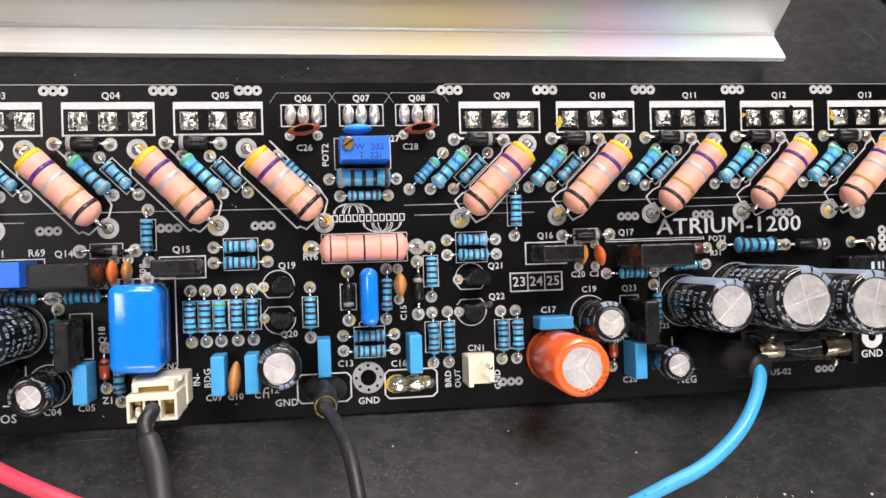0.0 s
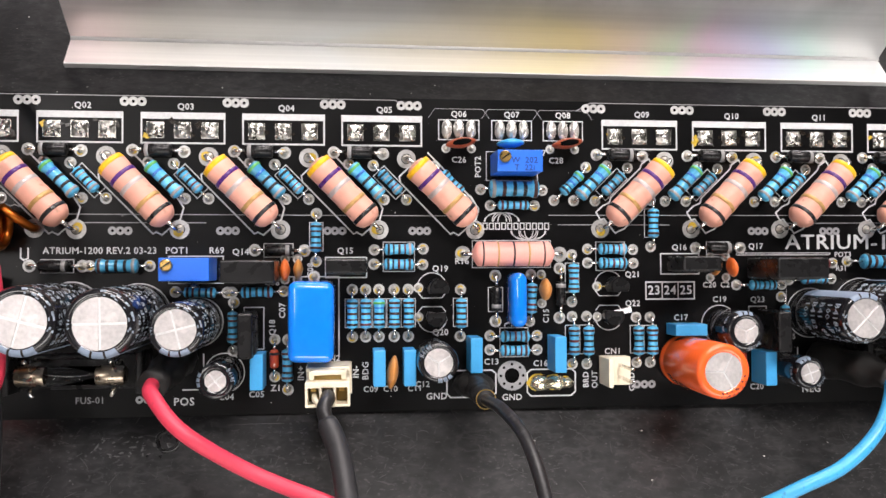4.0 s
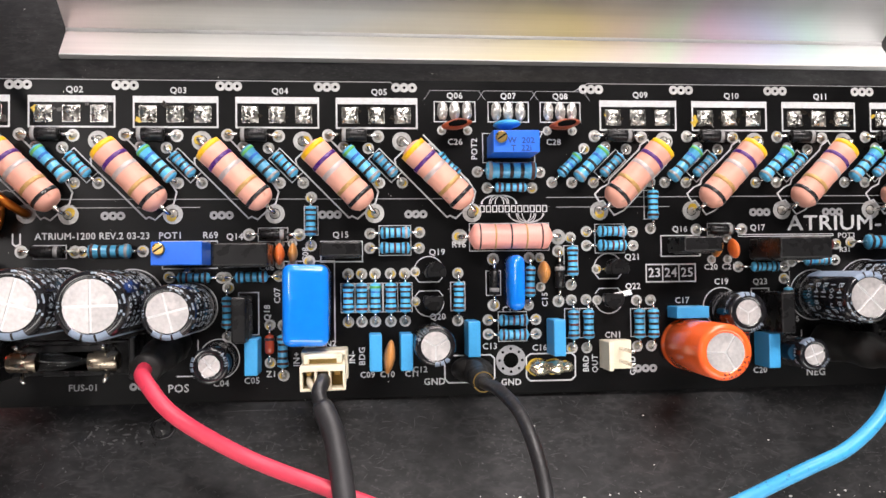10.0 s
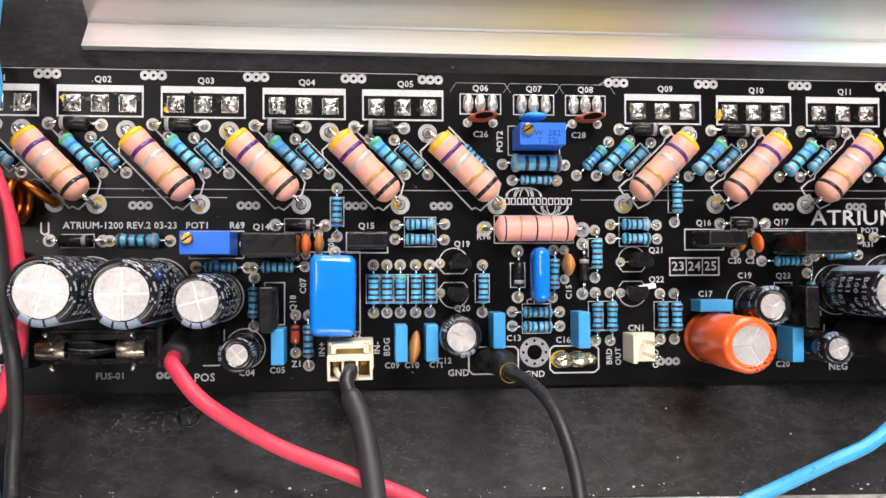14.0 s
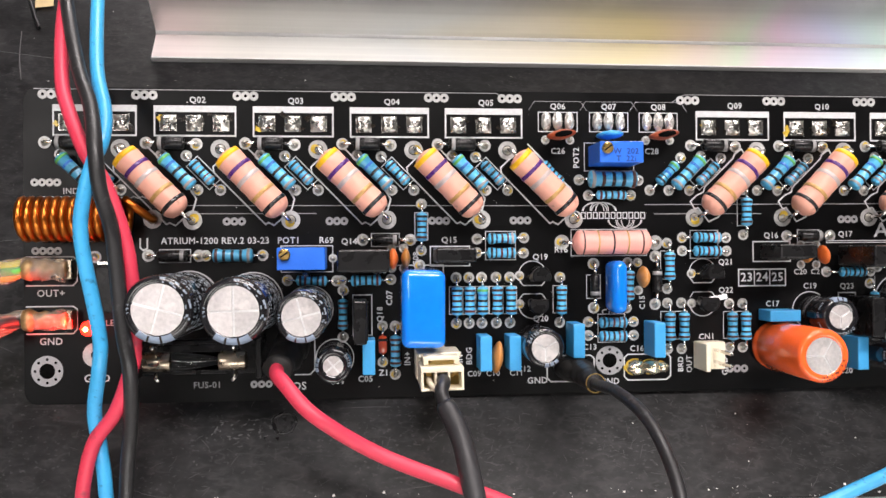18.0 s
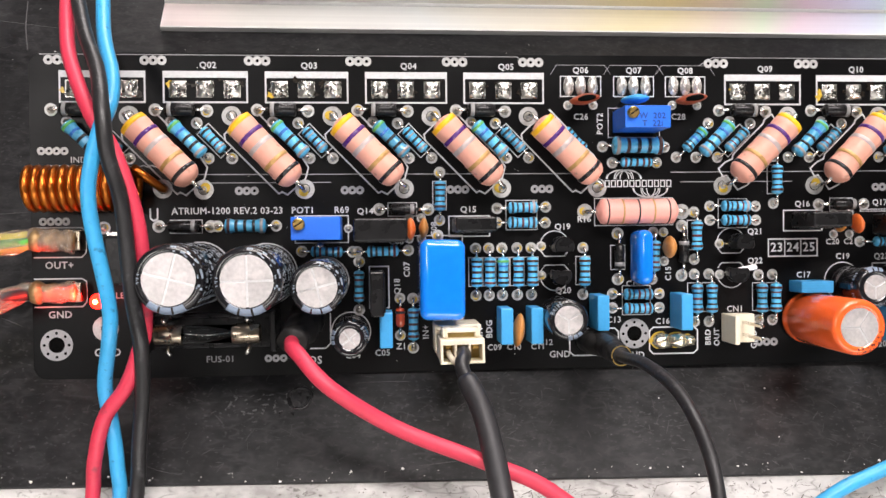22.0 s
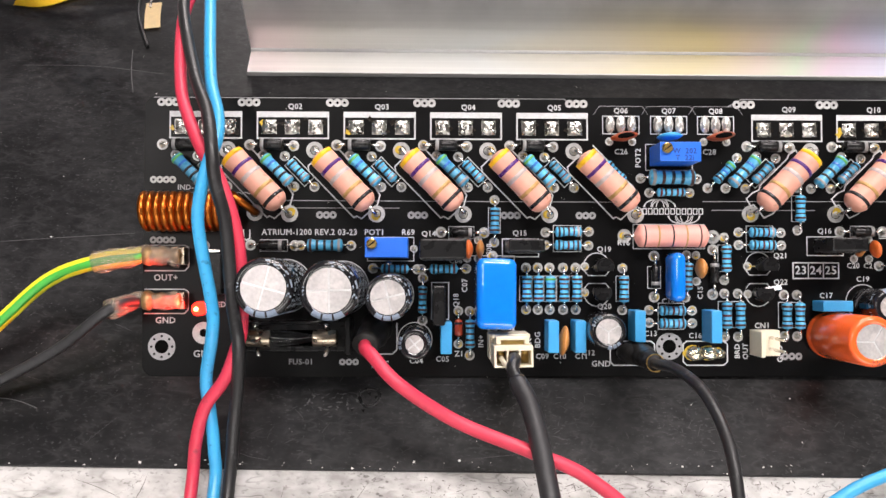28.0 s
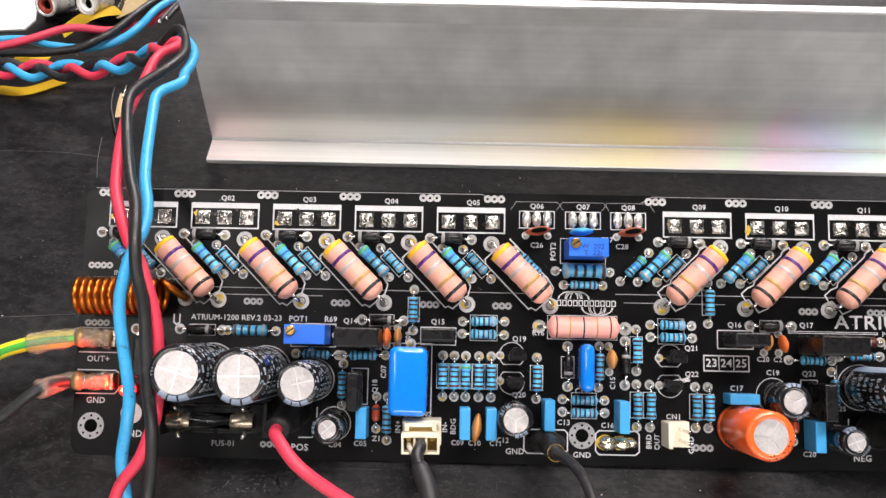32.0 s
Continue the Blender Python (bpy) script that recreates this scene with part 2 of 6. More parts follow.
M = dict(
    mask=mat("black solder mask", (0.0017, 0.0017, 0.0019), 0.34, spread=0.3, scale=60, bump=0.03, fine=1500, spec=0.18),
    edge=mat("board edge", (0.045, 0.042, 0.036), 0.45),
    silk=mat("white legend ink", (0.55, 0.56, 0.57), 0.6, spread=0.16, scale=900),
    ring=mat("tinned ring", (0.42, 0.42, 0.415), 0.42, 0.3, spread=0.25, scale=700, vary=0.2),
    dull=mat("masked ring and shaded print", (0.30, 0.30, 0.31), 0.4, 0.2, spread=0.2),
    via=mat("tinned via ring", (0.46, 0.46, 0.455), 0.4, 0.1, spread=0.25, scale=700, vary=0.12),
    solder=mat("solder", (0.70, 0.68, 0.61), 0.2, 0.6, spread=0.3, scale=900, bump=0.6, fine=1500),
    lump=mat("crumpled solder", (0.46, 0.45, 0.42), 0.27, 1.0, spread=0.35, scale=900, bump=0.5, fine=1400),
    flux=mat("yellow flux", (0.55, 0.38, 0.05), 0.25, spread=0.3),
    char=mat("burnt flux", (0.012, 0.009, 0.006), 0.25),
    hole=mat("hole", (0.002, 0.002, 0.002), 0.9, spec=0.05),
    joint=mat("bright tin joint", (0.80, 0.79, 0.76), 0.14, 1.0, spread=0.2, scale=800, bump=0.7, fine=900),
    tin=mat("bright uneven tin", (0.78, 0.77, 0.73), 0.26, 0.65, spread=0.25, scale=900, bump=0.6, fine=1300),
    tinned=mat("yellowed solder", (0.70, 0.66, 0.50), 0.22, 0.9, spread=0.3, scale=500, bump=0.4, fine=1200),
    lead=mat("tinned wire", (0.72, 0.70, 0.66), 0.25, 1.0, spread=0.15),
    blue=mat("pale blue lacquer", (0.075, 0.37, 0.61), 0.3, spread=0.14, scale=800, bump=0.08, coat=0.4, vary=0.3),
    deep=mat("deep blue lacquer", (0.03, 0.15, 0.5), 0.3, spread=0.12, scale=800, coat=0.4),
    pink=mat("salmon ceramic lacquer", (0.73, 0.36, 0.272), 0.52, spread=0.09, scale=260, bump=0.5, fine=420, vary=0.05),
    rose=mat("rose lacquer", (0.80, 0.36, 0.30), 0.45, spread=0.06, bump=0.08),
    k=mat("black band", (0.012, 0.011, 0.012), 0.3),
    brown=mat("brown band", (0.045, 0.014, 0.01), 0.35),
    red=mat("red band", (0.10, 0.016, 0.016), 0.35),
    violet=mat("violet band", (0.075, 0.018, 0.16), 0.3),
    yellow=mat("yellow band", (0.86, 0.48, 0.01), 0.4),
    green=mat("green band", (0.10, 0.38, 0.10), 0.4),
    shell=mat("bright plated shell", (0.72, 0.71, 0.69), 0.3, 0.5, spread=0.1),
    jackred=mat("dark red moulding", (0.26, 0.035, 0.02), 0.4),
    silver=mat("silver band", (0.47, 0.40, 0.39), 0.42, 0.25, spread=0.12, scale=900),
    gold=mat("gold band", (0.48, 0.28, 0.10), 0.42, 0.25, spread=0.25, scale=900),
    grey=mat("grey band", (0.26, 0.26, 0.26), 0.4),
    epoxy=mat("black epoxy", (0.010, 0.010, 0.0105), 0.28, spread=0.25, bump=0.12, fine=3500, spec=0.26),
    sleeve=mat("black shrink sleeve", (0.009, 0.009, 0.011), 0.18, spread=0.2, coat=0.5),
    stripe=mat("grey-blue stripe ink", (0.20, 0.255, 0.34), 0.45),
    faded=mat("faded print", (0.20, 0.24, 0.29), 0.4, spread=0.4, scale=900),
    ink=mat("pale print", (0.46, 0.54, 0.62), 0.4),
    can=mat("stamped aluminium", (0.58, 0.555, 0.55), 0.42, 0.6, spread=0.22, scale=300, bump=0.12, fine=1500),
    maroon=mat("maroon print", (0.06, 0.006, 0.005), 0.4),
    score=mat("bright score line", (0.80, 0.80, 0.80), 0.35, 0.6, spread=0.15),
    orange=mat("orange shrink sleeve", (0.92, 0.13, 0.025), 0.22, spread=0.08, coat=0.4),
    box=mat("sky blue box", (0.045, 0.33, 0.66), 0.42, spread=0.08, bump=0.1),
    dip=mat("glossy blue dip", (0.006, 0.21, 0.84), 0.13, spread=0.08, scale=150, bump=0.04, fine=500, coat=0.6),
    pot=mat("blue moulded plastic", (0.016, 0.15, 0.74), 0.4, spread=0.06, bump=0.1),
    navy=mat("navy print", (0.006, 0.03, 0.17), 0.45),
    brass=mat("brass", (0.66, 0.44, 0.14), 0.3, 1.0),
    crimp=mat("dull brass crimp", (0.34, 0.22, 0.10), 0.5, 0.7, spread=0.4, scale=500, bump=0.3, fine=900),
    nickel=mat("nickel cap", (0.36, 0.30, 0.23), 0.28, 1.0, spread=0.2, scale=500),
    ochre=mat("ochre dip", (0.50, 0.21, 0.05), 0.35, spread=0.15, coat=0.3),
    rust=mat("rust dip", (0.27, 0.05, 0.016), 0.35, spread=0.15, coat=0.3),
    tango=mat("orange dip", (0.70, 0.15, 0.03), 0.35, spread=0.15, coat=0.3),
    cream=mat("cream nylon", (0.78, 0.71, 0.55), 0.45, spread=0.08, bump=0.1),
    core=mat("ivory insulation", (0.52, 0.47, 0.36), 0.5),
    socket=mat("shaded cream nylon", (0.40, 0.29, 0.09), 0.6),
    copper=mat("enamelled copper", (0.48, 0.14, 0.022), 0.34, 1.0, spread=0.2, scale=300),
    zener=mat("amber glass", (0.36, 0.05, 0.02), 0.12, coat=0.8),
    tube=glassy("fuse glass", (0.95, 0.96, 0.96), 1.0, 0.03, 1.12),
    rubber=mat("black rubber sheath", (0.014, 0.014, 0.015), 0.42, spread=0.3, scale=120, bump=0.3, fine=1500),
    sheath=mat("matt black sheath", (0.022, 0.022, 0.024), 0.5, spread=0.25, scale=120, bump=0.3, fine=900),
    shrink=mat("matt black heat shrink", (0.013, 0.0125, 0.012), 0.5, spread=0.5, scale=200, bump=1.0, fine=420, spec=0.3),
    redwire=mat("crimson insulation", (0.60, 0.035, 0.075), 0.5, spread=0.12, scale=90, bump=0.12, fine=900),
    bluewire=mat("sky blue insulation", (0.045, 0.36, 0.68), 0.38, spread=0.12, scale=90, bump=0.25, fine=700),
    lime=mat("yellow insulation", (0.72, 0.70, 0.03), 0.4, spread=0.08),
    grass=mat("green insulation stripe", (0.06, 0.40, 0.05), 0.4),
    clear=glassy("cloudy clear sleeve", (0.78, 0.67, 0.55), 0.82, 0.2, 1.28),
    paper=mat("white paper", (0.80, 0.79, 0.77), 0.7, spread=0.04, scale=40, bump=0.1),
    masking=mat("cream masking tape", (0.74, 0.60, 0.36), 0.6),
    tape=mat("yellow tape", (0.80, 0.56, 0.03), 0.5, spread=0.1, scale=80),
    led=mat("red lamp lens", (1.0, 0.012, 0.006), 0.15, glow=9),
    hot=mat("glowing lamp core", (1.0, 0.30, 0.07), 0.2, glow=30),
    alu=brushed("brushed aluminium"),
    rolled=brushed("plain rolled aluminium", True),
    # nearly matt white: the highlight of bend and front edge as colour
    bend=mat("painted edge highlight", (0.82, 0.82, 0.81), 0.4, 0.1, spread=0.05),
    bench=scratched("scratched black bench mat", (0.0075, 0.0075, 0.008), (0.075, 0.075, 0.077), 0.36,
                    ((14, 95, 2.6), (-32, 140, 2.2), (58, 180, 1.8)), 0.06, 420, 0.22, 0.31, 0.2),
    white=scratched("worn white bench top", (0.50, 0.495, 0.48), (0.10, 0.092, 0.085), 0.45,
                    ((8, 60, 3.0), (-20, 90, 2.5)), 0.02, 520, 0.5, 0.6, 0.5),
    wall=mat("painted wall", (0.10, 0.10, 0.098), 0.8, spread=0.05, scale=3, fine=60),
    floor=mat("grey floor", (0.14, 0.14, 0.14), 0.6, spread=0.15, scale=4, fine=60),
    panel=mat("lamp diffuser", (1.0, 0.98, 0.95), 0.5, spread=0.0, glow=3.0),
)


def speckled(m, mark, scale, lo, hi):
    """Scattered specks of wear over a finished material."""
    nt = m.node_tree
    p = nt.nodes["Principled BSDF"]
    tc, n = nt.nodes.new("ShaderNodeTexCoord"), nt.nodes.new("ShaderNodeTexNoise")
    n.inputs["Scale"].default_value, n.inputs["Detail"].default_value = scale, 5
    nt.links.new(tc.outputs["Object"], n.inputs["Vector"])
    r, mix = nt.nodes.new("ShaderNodeMapRange"), nt.nodes.new("ShaderNodeMix")
    r.inputs["From Min"].default_value, r.inputs["From Max"].default_value = lo, hi
    nt.links.new(n.outputs["Fac"], r.inputs["Value"])
    mix.data_type = "RGBA"
    nt.links.new(r.outputs["Result"], mix.inputs[0])
    nt.links.new(p.inputs["Base Color"].links[0].from_socket, mix.inputs[6])
    mix.inputs[7].default_value = (*mark, 1)
    nt.links.new(mix.outputs[2], p.inputs["Base Color"])


speckled(M["bluewire"], (0.02, 0.16, 0.32), 900, 0.62, 0.74)
speckled(M["redwire"], (0.25, 0.03, 0.05), 300, 0.64, 0.76)
speckled(M["rubber"], (0.045, 0.045, 0.047), 600, 0.60, 0.72)
speckled(M["pink"], (0.50, 0.27, 0.20), 330, 0.66, 0.72)
speckled(M["can"], (0.72, 0.68, 0.67), 420, 0.52, 0.66)

# ---- geometry helpers: everything is drawn in millimetres ----
def mesh_of(bm, name, materials, smooth=None):
    for v in bm.verts:
        v.co *= 0.001
    if smooth is not None:
        for f in bm.faces:
            f.smooth = smooth
    me = bpy.data.meshes.new(name)
    bm.to_mesh(me)
    bm.free()
    for m in materials if isinstance(materials, (list, tuple)) else (materials,):
        me.materials.append(m)
    return me


def part(name, bm, material, parent, label="", at=None, smooth=None):
    me = bm if isinstance(bm, bpy.types.Mesh) else mesh_of(bm, name, material, smooth)
    ob = new(name, me)
    ob.parent = parent
    if at is not None:
        ob.matrix_basis = at
    return tagged(ob, label)


def thing(name, x, y, z=0.0, turn=0.0, base=None, label="", category="", group="", lean=(0, 0)):
    ob = new(name)
    ob.empty_display_size = 0.002
    ob.matrix_world = (BOARD if base is None else base) @ pose(x / 1000, y / 1000, z / 1000, lean[0], lean[1], turn)
    return tagged(ob, label, category, group)


def cuboid(x0, x1, y0, y1, z0, z1, bevel=0.0, seg=2):
    bm = bmesh.new()
    bmesh.ops.create_cube(bm, size=1)
    bmesh.ops.transform(bm, matrix=Matrix.Translation(((x0 + x1) / 2, (y0 + y1) / 2, (z0 + z1) / 2)) @ Matrix.Diagonal((x1 - x0, y1 - y0, z1 - z0, 1)), verts=bm.verts)
    if bevel:
        bmesh.ops.bevel(bm, geom=bm.edges[:], offset=bevel, segments=seg, affect="EDGES", profile=0.5)
    return bm


def lathe(profile, n=20, axis="Z"):
    """profile: (radius, along) pairs, turned about the axis."""
    bm = bmesh.new()
    rows = []
    for r, a in profile:
        row = []
        for i in range(n if r > 1e-6 else 1):
            c, s = math.cos(2 * math.pi * i / n), math.sin(2 * math.pi * i / n)
            row.append(bm.verts.new((r * c, r * s, a) if axis == "Z" else (a, r * c, r * s)))
        rows.append(row)
    for p, q in zip(rows, rows[1:]):
        for i in range(n):
            j = (i + 1) % n
            vs = [p[i % len(p)], p[j % len(p)], q[j % len(q)], q[i % len(q)]]
            vs = [v for k, v in enumerate(vs) if v not in vs[:k]]
            if len(vs) > 2:
                bm.faces.new(vs)
    bmesh.ops.recalc_face_normals(bm, faces=bm.faces[:])
    return bm


def smoothed(points, steps=6):
    """A curve through the points."""
    pts = [Vector(p) for p in points]
    pts = [2 * pts[0] - pts[1]] + pts + [2 * pts[-1] - pts[-2]]
    out = []
    for a, b, c, d in zip(pts, pts[1:], pts[2:], pts[3:]):
        for i in range(steps):
            t = i / steps
            out.append(0.5 * (2 * b + (c - a) * t + (2 * a - 5 * b + 4 * c - d) * t * t + (3 * b - a - 3 * c + d) * t ** 3))
    return out + [pts[-2]]


def tube(points, r, n=8, steps=0, flat=1.0, bm=None):
    pts = smoothed(points, steps) if steps else [Vector(p) for p in points]
    bm = bm or bmesh.new()
    up, rings = Vector((0.13, 0.31, 0.94)), []
    for i, p in enumerate(pts):
        d = (pts[min(i + 1, len(pts) - 1)] - pts[max(i - 1, 0)]).normalized()
        side = d.cross(up)
        if side.length < 1e-4:
            side = d.cross(Vector((1, 0, 0)))
        side.normalize()
        up = side.cross(d).normalized()
        rad = r(i / (len(pts) - 1)) if callable(r) else r
        rings.append([bm.verts.new(p + side * (rad * math.cos(a)) + up * (rad * flat * math.sin(a))) for a in (2 * math.pi * k / n for k in range(n))])
    for p, q in zip(rings, rings[1:]):
        for i in range(n):
            bm.faces.new((p[i], p[(i + 1) % n], q[(i + 1) % n], q[i]))
    bm.faces.new(rings[0][::-1])
    bm.faces.new(rings[-1])
    bmesh.ops.recalc_face_normals(bm, faces=bm.faces[:])
    for f in bm.faces:
        f.smooth = True
    return bm


def disc(r, z, n=20, inner=0.0, bm=None, cx=0.0, cy=0.0):
    bm = bm or bmesh.new()
    ring = [(cx + r * math.cos(2 * math.pi * i / n), cy + r * math.sin(2 * math.pi * i / n)) for i in range(n)]
    outer = [bm.verts.new((x, y, z)) for x, y in ring]
    if inner:
        k = inner / r
        ins = [bm.verts.new((cx + (x - cx) * k, cy + (y - cy) * k, z)) for x, y in ring]
        for i in range(n):
            bm.faces.new((outer[i], outer[(i + 1) % n], ins[(i + 1) % n], ins[i]))
    else:
        bm.faces.new(outer)
    return bm


def prism(outline, z0, z1):
    bm = bmesh.new()
    lo, hi = [bm.verts.new((x, y, z0)) for x, y in outline], [bm.verts.new((x, y, z1)) for x, y in outline]
    bm.faces.new(lo[::-1])
    bm.faces.new(hi)
    for i in range(len(outline)):
        j = (i + 1) % len(outline)
        bm.faces.new((lo[i], lo[j], hi[j], hi[i]))
    bmesh.ops.recalc_face_normals(bm, faces=bm.faces[:])
    return bm


kept = {}


def shared(key, make, materials, smooth=None):
    if key not in kept:
        kept[key] = mesh_of(make(), key[0] if isinstance(key, tuple) else key, materials, smooth)
    return kept[key]


# ---- the room ----
def slab(name, x0, x1, y0, y1, z0, z1, m, label, category):
    ob = new(name, mesh_of(cuboid(x0, x1, y0, y1, z0, z1), name, m))
    return tagged(ob, label, category, kind="structure")


# unseen shell that closes the room, kept dark so the board mirrors little
slab("floor", -2000, 2000, -1700, 2300, -860, -780, M["floor"], "plain grey workshop floor under the bench", "floor")
slab("ceiling", -2000, 2000, -1700, 2300, 1720, 1800, M["wall"], "unseen dark grey ceiling with lamp panels", "ceiling")
slab("wall_north", -2000, 2000, 2300, 2400, -780, 1720, M["wall"], "unseen dark grey wall behind the bench", "wall")
slab("wall_south", -2000, 2000, -1800, -1700, -780, 1720, M["wall"], "unseen dark grey wall of the room", "wall")
slab("wall_west", -2100, -2000, -1700, 2300, -780, 1720, M["wall"], "unseen dark grey side wall of the room", "wall")
slab("wall_east", 2000, 2100, -1700, 2300, -780, 1720, M["wall"], "unseen dark grey side wall of the room", "wall")
for lx, ly, sx, sy, watts in PANELS:
    fix = thing("ceiling_light", lx * 1000, ly * 1000, 1720, base=Matrix(), label="flat white ceiling lamp panel with a thin frame", category="ceiling light", group="ceiling lamps")
    part("diffuser", cuboid(-sx * 500, sx * 500, -sy * 500, sy * 500, -24, -20), M["panel"], fix)
    part("frame", cuboid(-sx * 500 - 20, sx * 500 + 20, -sy * 500 - 20, sy * 500 + 20, -20, 0), M["wall"], fix)

# no window is known here: a glowing body for the added fill
fill_unit = thing("window", FILL_PANEL[0] * 1000, -1700, FILL_PANEL[2] * 1000, base=Matrix(), label="unseen glowing panel added to light the angle's front", category="window")
part("blind", cuboid(-FILL_PANEL[3] * 500, FILL_PANEL[3] * 500, 0, 6, -FILL_PANEL[4] * 500, FILL_PANEL[4] * 500), M["panel"], fill_unit)
part("frame", cuboid(-FILL_PANEL[3] * 500 - 30, FILL_PANEL[3] * 500 + 30, -4, 0, -FILL_PANEL[4] * 500 - 30, FILL_PANEL[4] * 500 + 30), M["wall"], fill_unit)

# ---- the bench ----
top = tagged(new("workbench"), "worn white workbench top with dark scratches", "workbench")
part("bench_top", cuboid(-1100, 1100, -330, 900, -40, -0.8, 0.3), M["white"], top)
for lx in (-1040, 1040):
    for ly in (-280, 850):
        part("leg", cuboid(lx - 30, lx + 30, ly - 30, ly + 30, -780, -40, 2), M["floor"], top)
sheet = tagged(new("bench_mat", mesh_of(cuboid(-620, 620, -69.2, 640, -0.8, 0, 0.15), "bench_mat", M["bench"])), "black bench mat, scuffed, with hair scratches and dust", "mat")



def scuffs(name, count, x0, x1, y0, y1, z, m, lengths, widths, label, category, seed):
    """Hair scratches scattered over a plane, as thin curved slivers in one sheet."""
    r, verts, faces = random.Random(seed), [], []
    for i in range(count):
        x, y, a = r.uniform(x0, x1), r.uniform(y0, y1), r.gauss(0.2, 0.9)
        size, w, bend = r.uniform(*lengths) * r.random(), r.uniform(*widths), r.gauss(0, 0.25)
        base = len(verts)
        for k in range(5):
            t = k / 4
            px, py = x + math.cos(a + bend * t) * size * t, y + math.sin(a + bend * t) * size * t
            h = w * (1 - abs(2 * t - 1) ** 3) / 2 + 0.01
            nx, ny = -math.sin(a + bend * t) * h, math.cos(a + bend * t) * h
            if not (y0 < py < y1):
                py = min(max(py, y0), y1)
            verts += [((px + nx) / 1000, (py + ny) / 1000, z / 1000), ((px - nx) / 1000, (py - ny) / 1000, z / 1000)]
        faces += [(base + 2 * k, base + 2 * k + 1, base + 2 * k + 3, base + 2 * k + 2) for k in range(4)]
    me = bpy.data.meshes.new(name)
    me.from_pydata(verts, [], faces)
    me.materials.append(m)
    return tagged(new(name, me), label, category, kind="stuff")


def dust(name, count, x0, x1, y0, y1, z, m, seed, biggest, label):
    r, verts, faces = random.Random(seed), [], []
    for i in range(count):
        x, y, s, a = r.uniform(x0, x1), r.uniform(y0, y1), biggest * (0.25 + 0.75 * r.random() ** 3), r.uniform(0, 3)
        base = len(verts)
        for k in range(5):
            q = a + k * 2 * math.pi / 5
            verts.append(((x + s * math.cos(q) * r.uniform(0.5, 1.3)) / 1000, (y + s * math.sin(q) * r.uniform(0.4, 1)) / 1000, (z + 0.02 * r.random()) / 1000))
        faces.append(tuple(range(base, base + 5)))
    me = bpy.data.meshes.new(name)
    me.from_pydata(verts, [], faces)
    me.materials.append(m)
    return tagged(new(name, me), label, "dust", kind="stuff")


GREYMARK = mat("pale scuff", (0.055, 0.055, 0.057), 0.5, spread=0.4, scale=60)
FAINT = mat("faint scuff", (0.017, 0.017, 0.018), 0.5, spread=0.5, scale=60)
DARKMARK = mat("dark scratch", (0.10, 0.09, 0.08), 0.7, spread=0.5, scale=60)
LINT = mat("pale dust", (0.62, 0.61, 0.58), 0.7, spread=0.2)
scuffs("mat_scratches", 300, -260, 260, -69, 160, 0.02, GREYMARK, (2, 22), (0.03, 0.09), "fine pale hair scratches over the black mat", "scratches", 3)
scuffs("mat_scratches", 900, -110, 120, -69, -38, 0.025, FAINT, (0.6, 4), (0.05, 0.2), "short pale scuffs on the front of the mat", "scratches", 4)
scuffs("bench_scratches", 520, -190, 160, -170, -70, -0.77, DARKMARK, (2, 24), (0.03, 0.13), "dark knife scratches over the white bench top", "scratches", 5)
scuffs("bench_scratches", 4200, -60, 120, -120, -70, -0.765, DARKMARK, (0.3, 2.4), (0.04, 0.2), "dense dark nicks on the white bench top", "scratches", 6)
dust("mat_dust", 420, -260, 260, -69, 160, 0.03, LINT, 8, 0.32, "pale specks of dust over the black mat")
dust("edge_dust", 130, -190, 160, -69, -66.5, 0.03, LINT, 9, 0.45, "pale crumbs along the front edge of the mat")
dust("board_dust", 160, -118, 118, -56, 4, 0.03, LINT, 10, 0.14, "tiny pale specks on the circuit board").matrix_world = BOARD

# ---- the aluminium angle behind the board ----
hs = thing("aluminium_angle", 9.15, 60.15, 0, 1.26, base=Matrix(), label="bright aluminium angle profile standing on the bench mat", category="metal profile")
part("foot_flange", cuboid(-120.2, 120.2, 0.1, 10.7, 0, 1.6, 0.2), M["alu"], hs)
# pale strip that paints the gleam along the foot's front
part("front_edge", cuboid(-120.1, 120.1, -0.1, 0.45, 0.05, 1.68, 0.2, 3), M["bend"], hs, "rounded front edge, its highlight painted pale")
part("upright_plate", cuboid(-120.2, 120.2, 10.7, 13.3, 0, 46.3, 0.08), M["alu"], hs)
# leans forward to look darker; its grey is the plate's painted tone
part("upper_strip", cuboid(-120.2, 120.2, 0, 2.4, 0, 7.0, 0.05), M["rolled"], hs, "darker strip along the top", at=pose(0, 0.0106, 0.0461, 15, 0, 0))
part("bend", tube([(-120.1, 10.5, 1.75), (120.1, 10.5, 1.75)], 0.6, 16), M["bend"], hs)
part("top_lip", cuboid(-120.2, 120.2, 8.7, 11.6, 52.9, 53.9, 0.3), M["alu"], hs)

for pts in (((-148.5, 68.8), (-146.4, 58.0), (-143.7, 48.7)), ((-169.2, -9.8), (-149.9, -7.6), (-130.4, -5.6)), ((-179.6, 60.3), (-158.0, 60.5), (-136.1, 57.5)),
            ((161.7, 79.7), (163.2, 76.0), (164.4, 72.3)), ((-152.4, -53.2), (-145.4, -54.0), (-140.1, -55.9))):
    tagged(new("long_scratch", mesh_of(tube([(x, y, 0.0) for x, y in pts], 0.16, 5, 5, 0.3), "long_scratch", GREYMARK)), "long pale scratch across the black mat", "scratch")

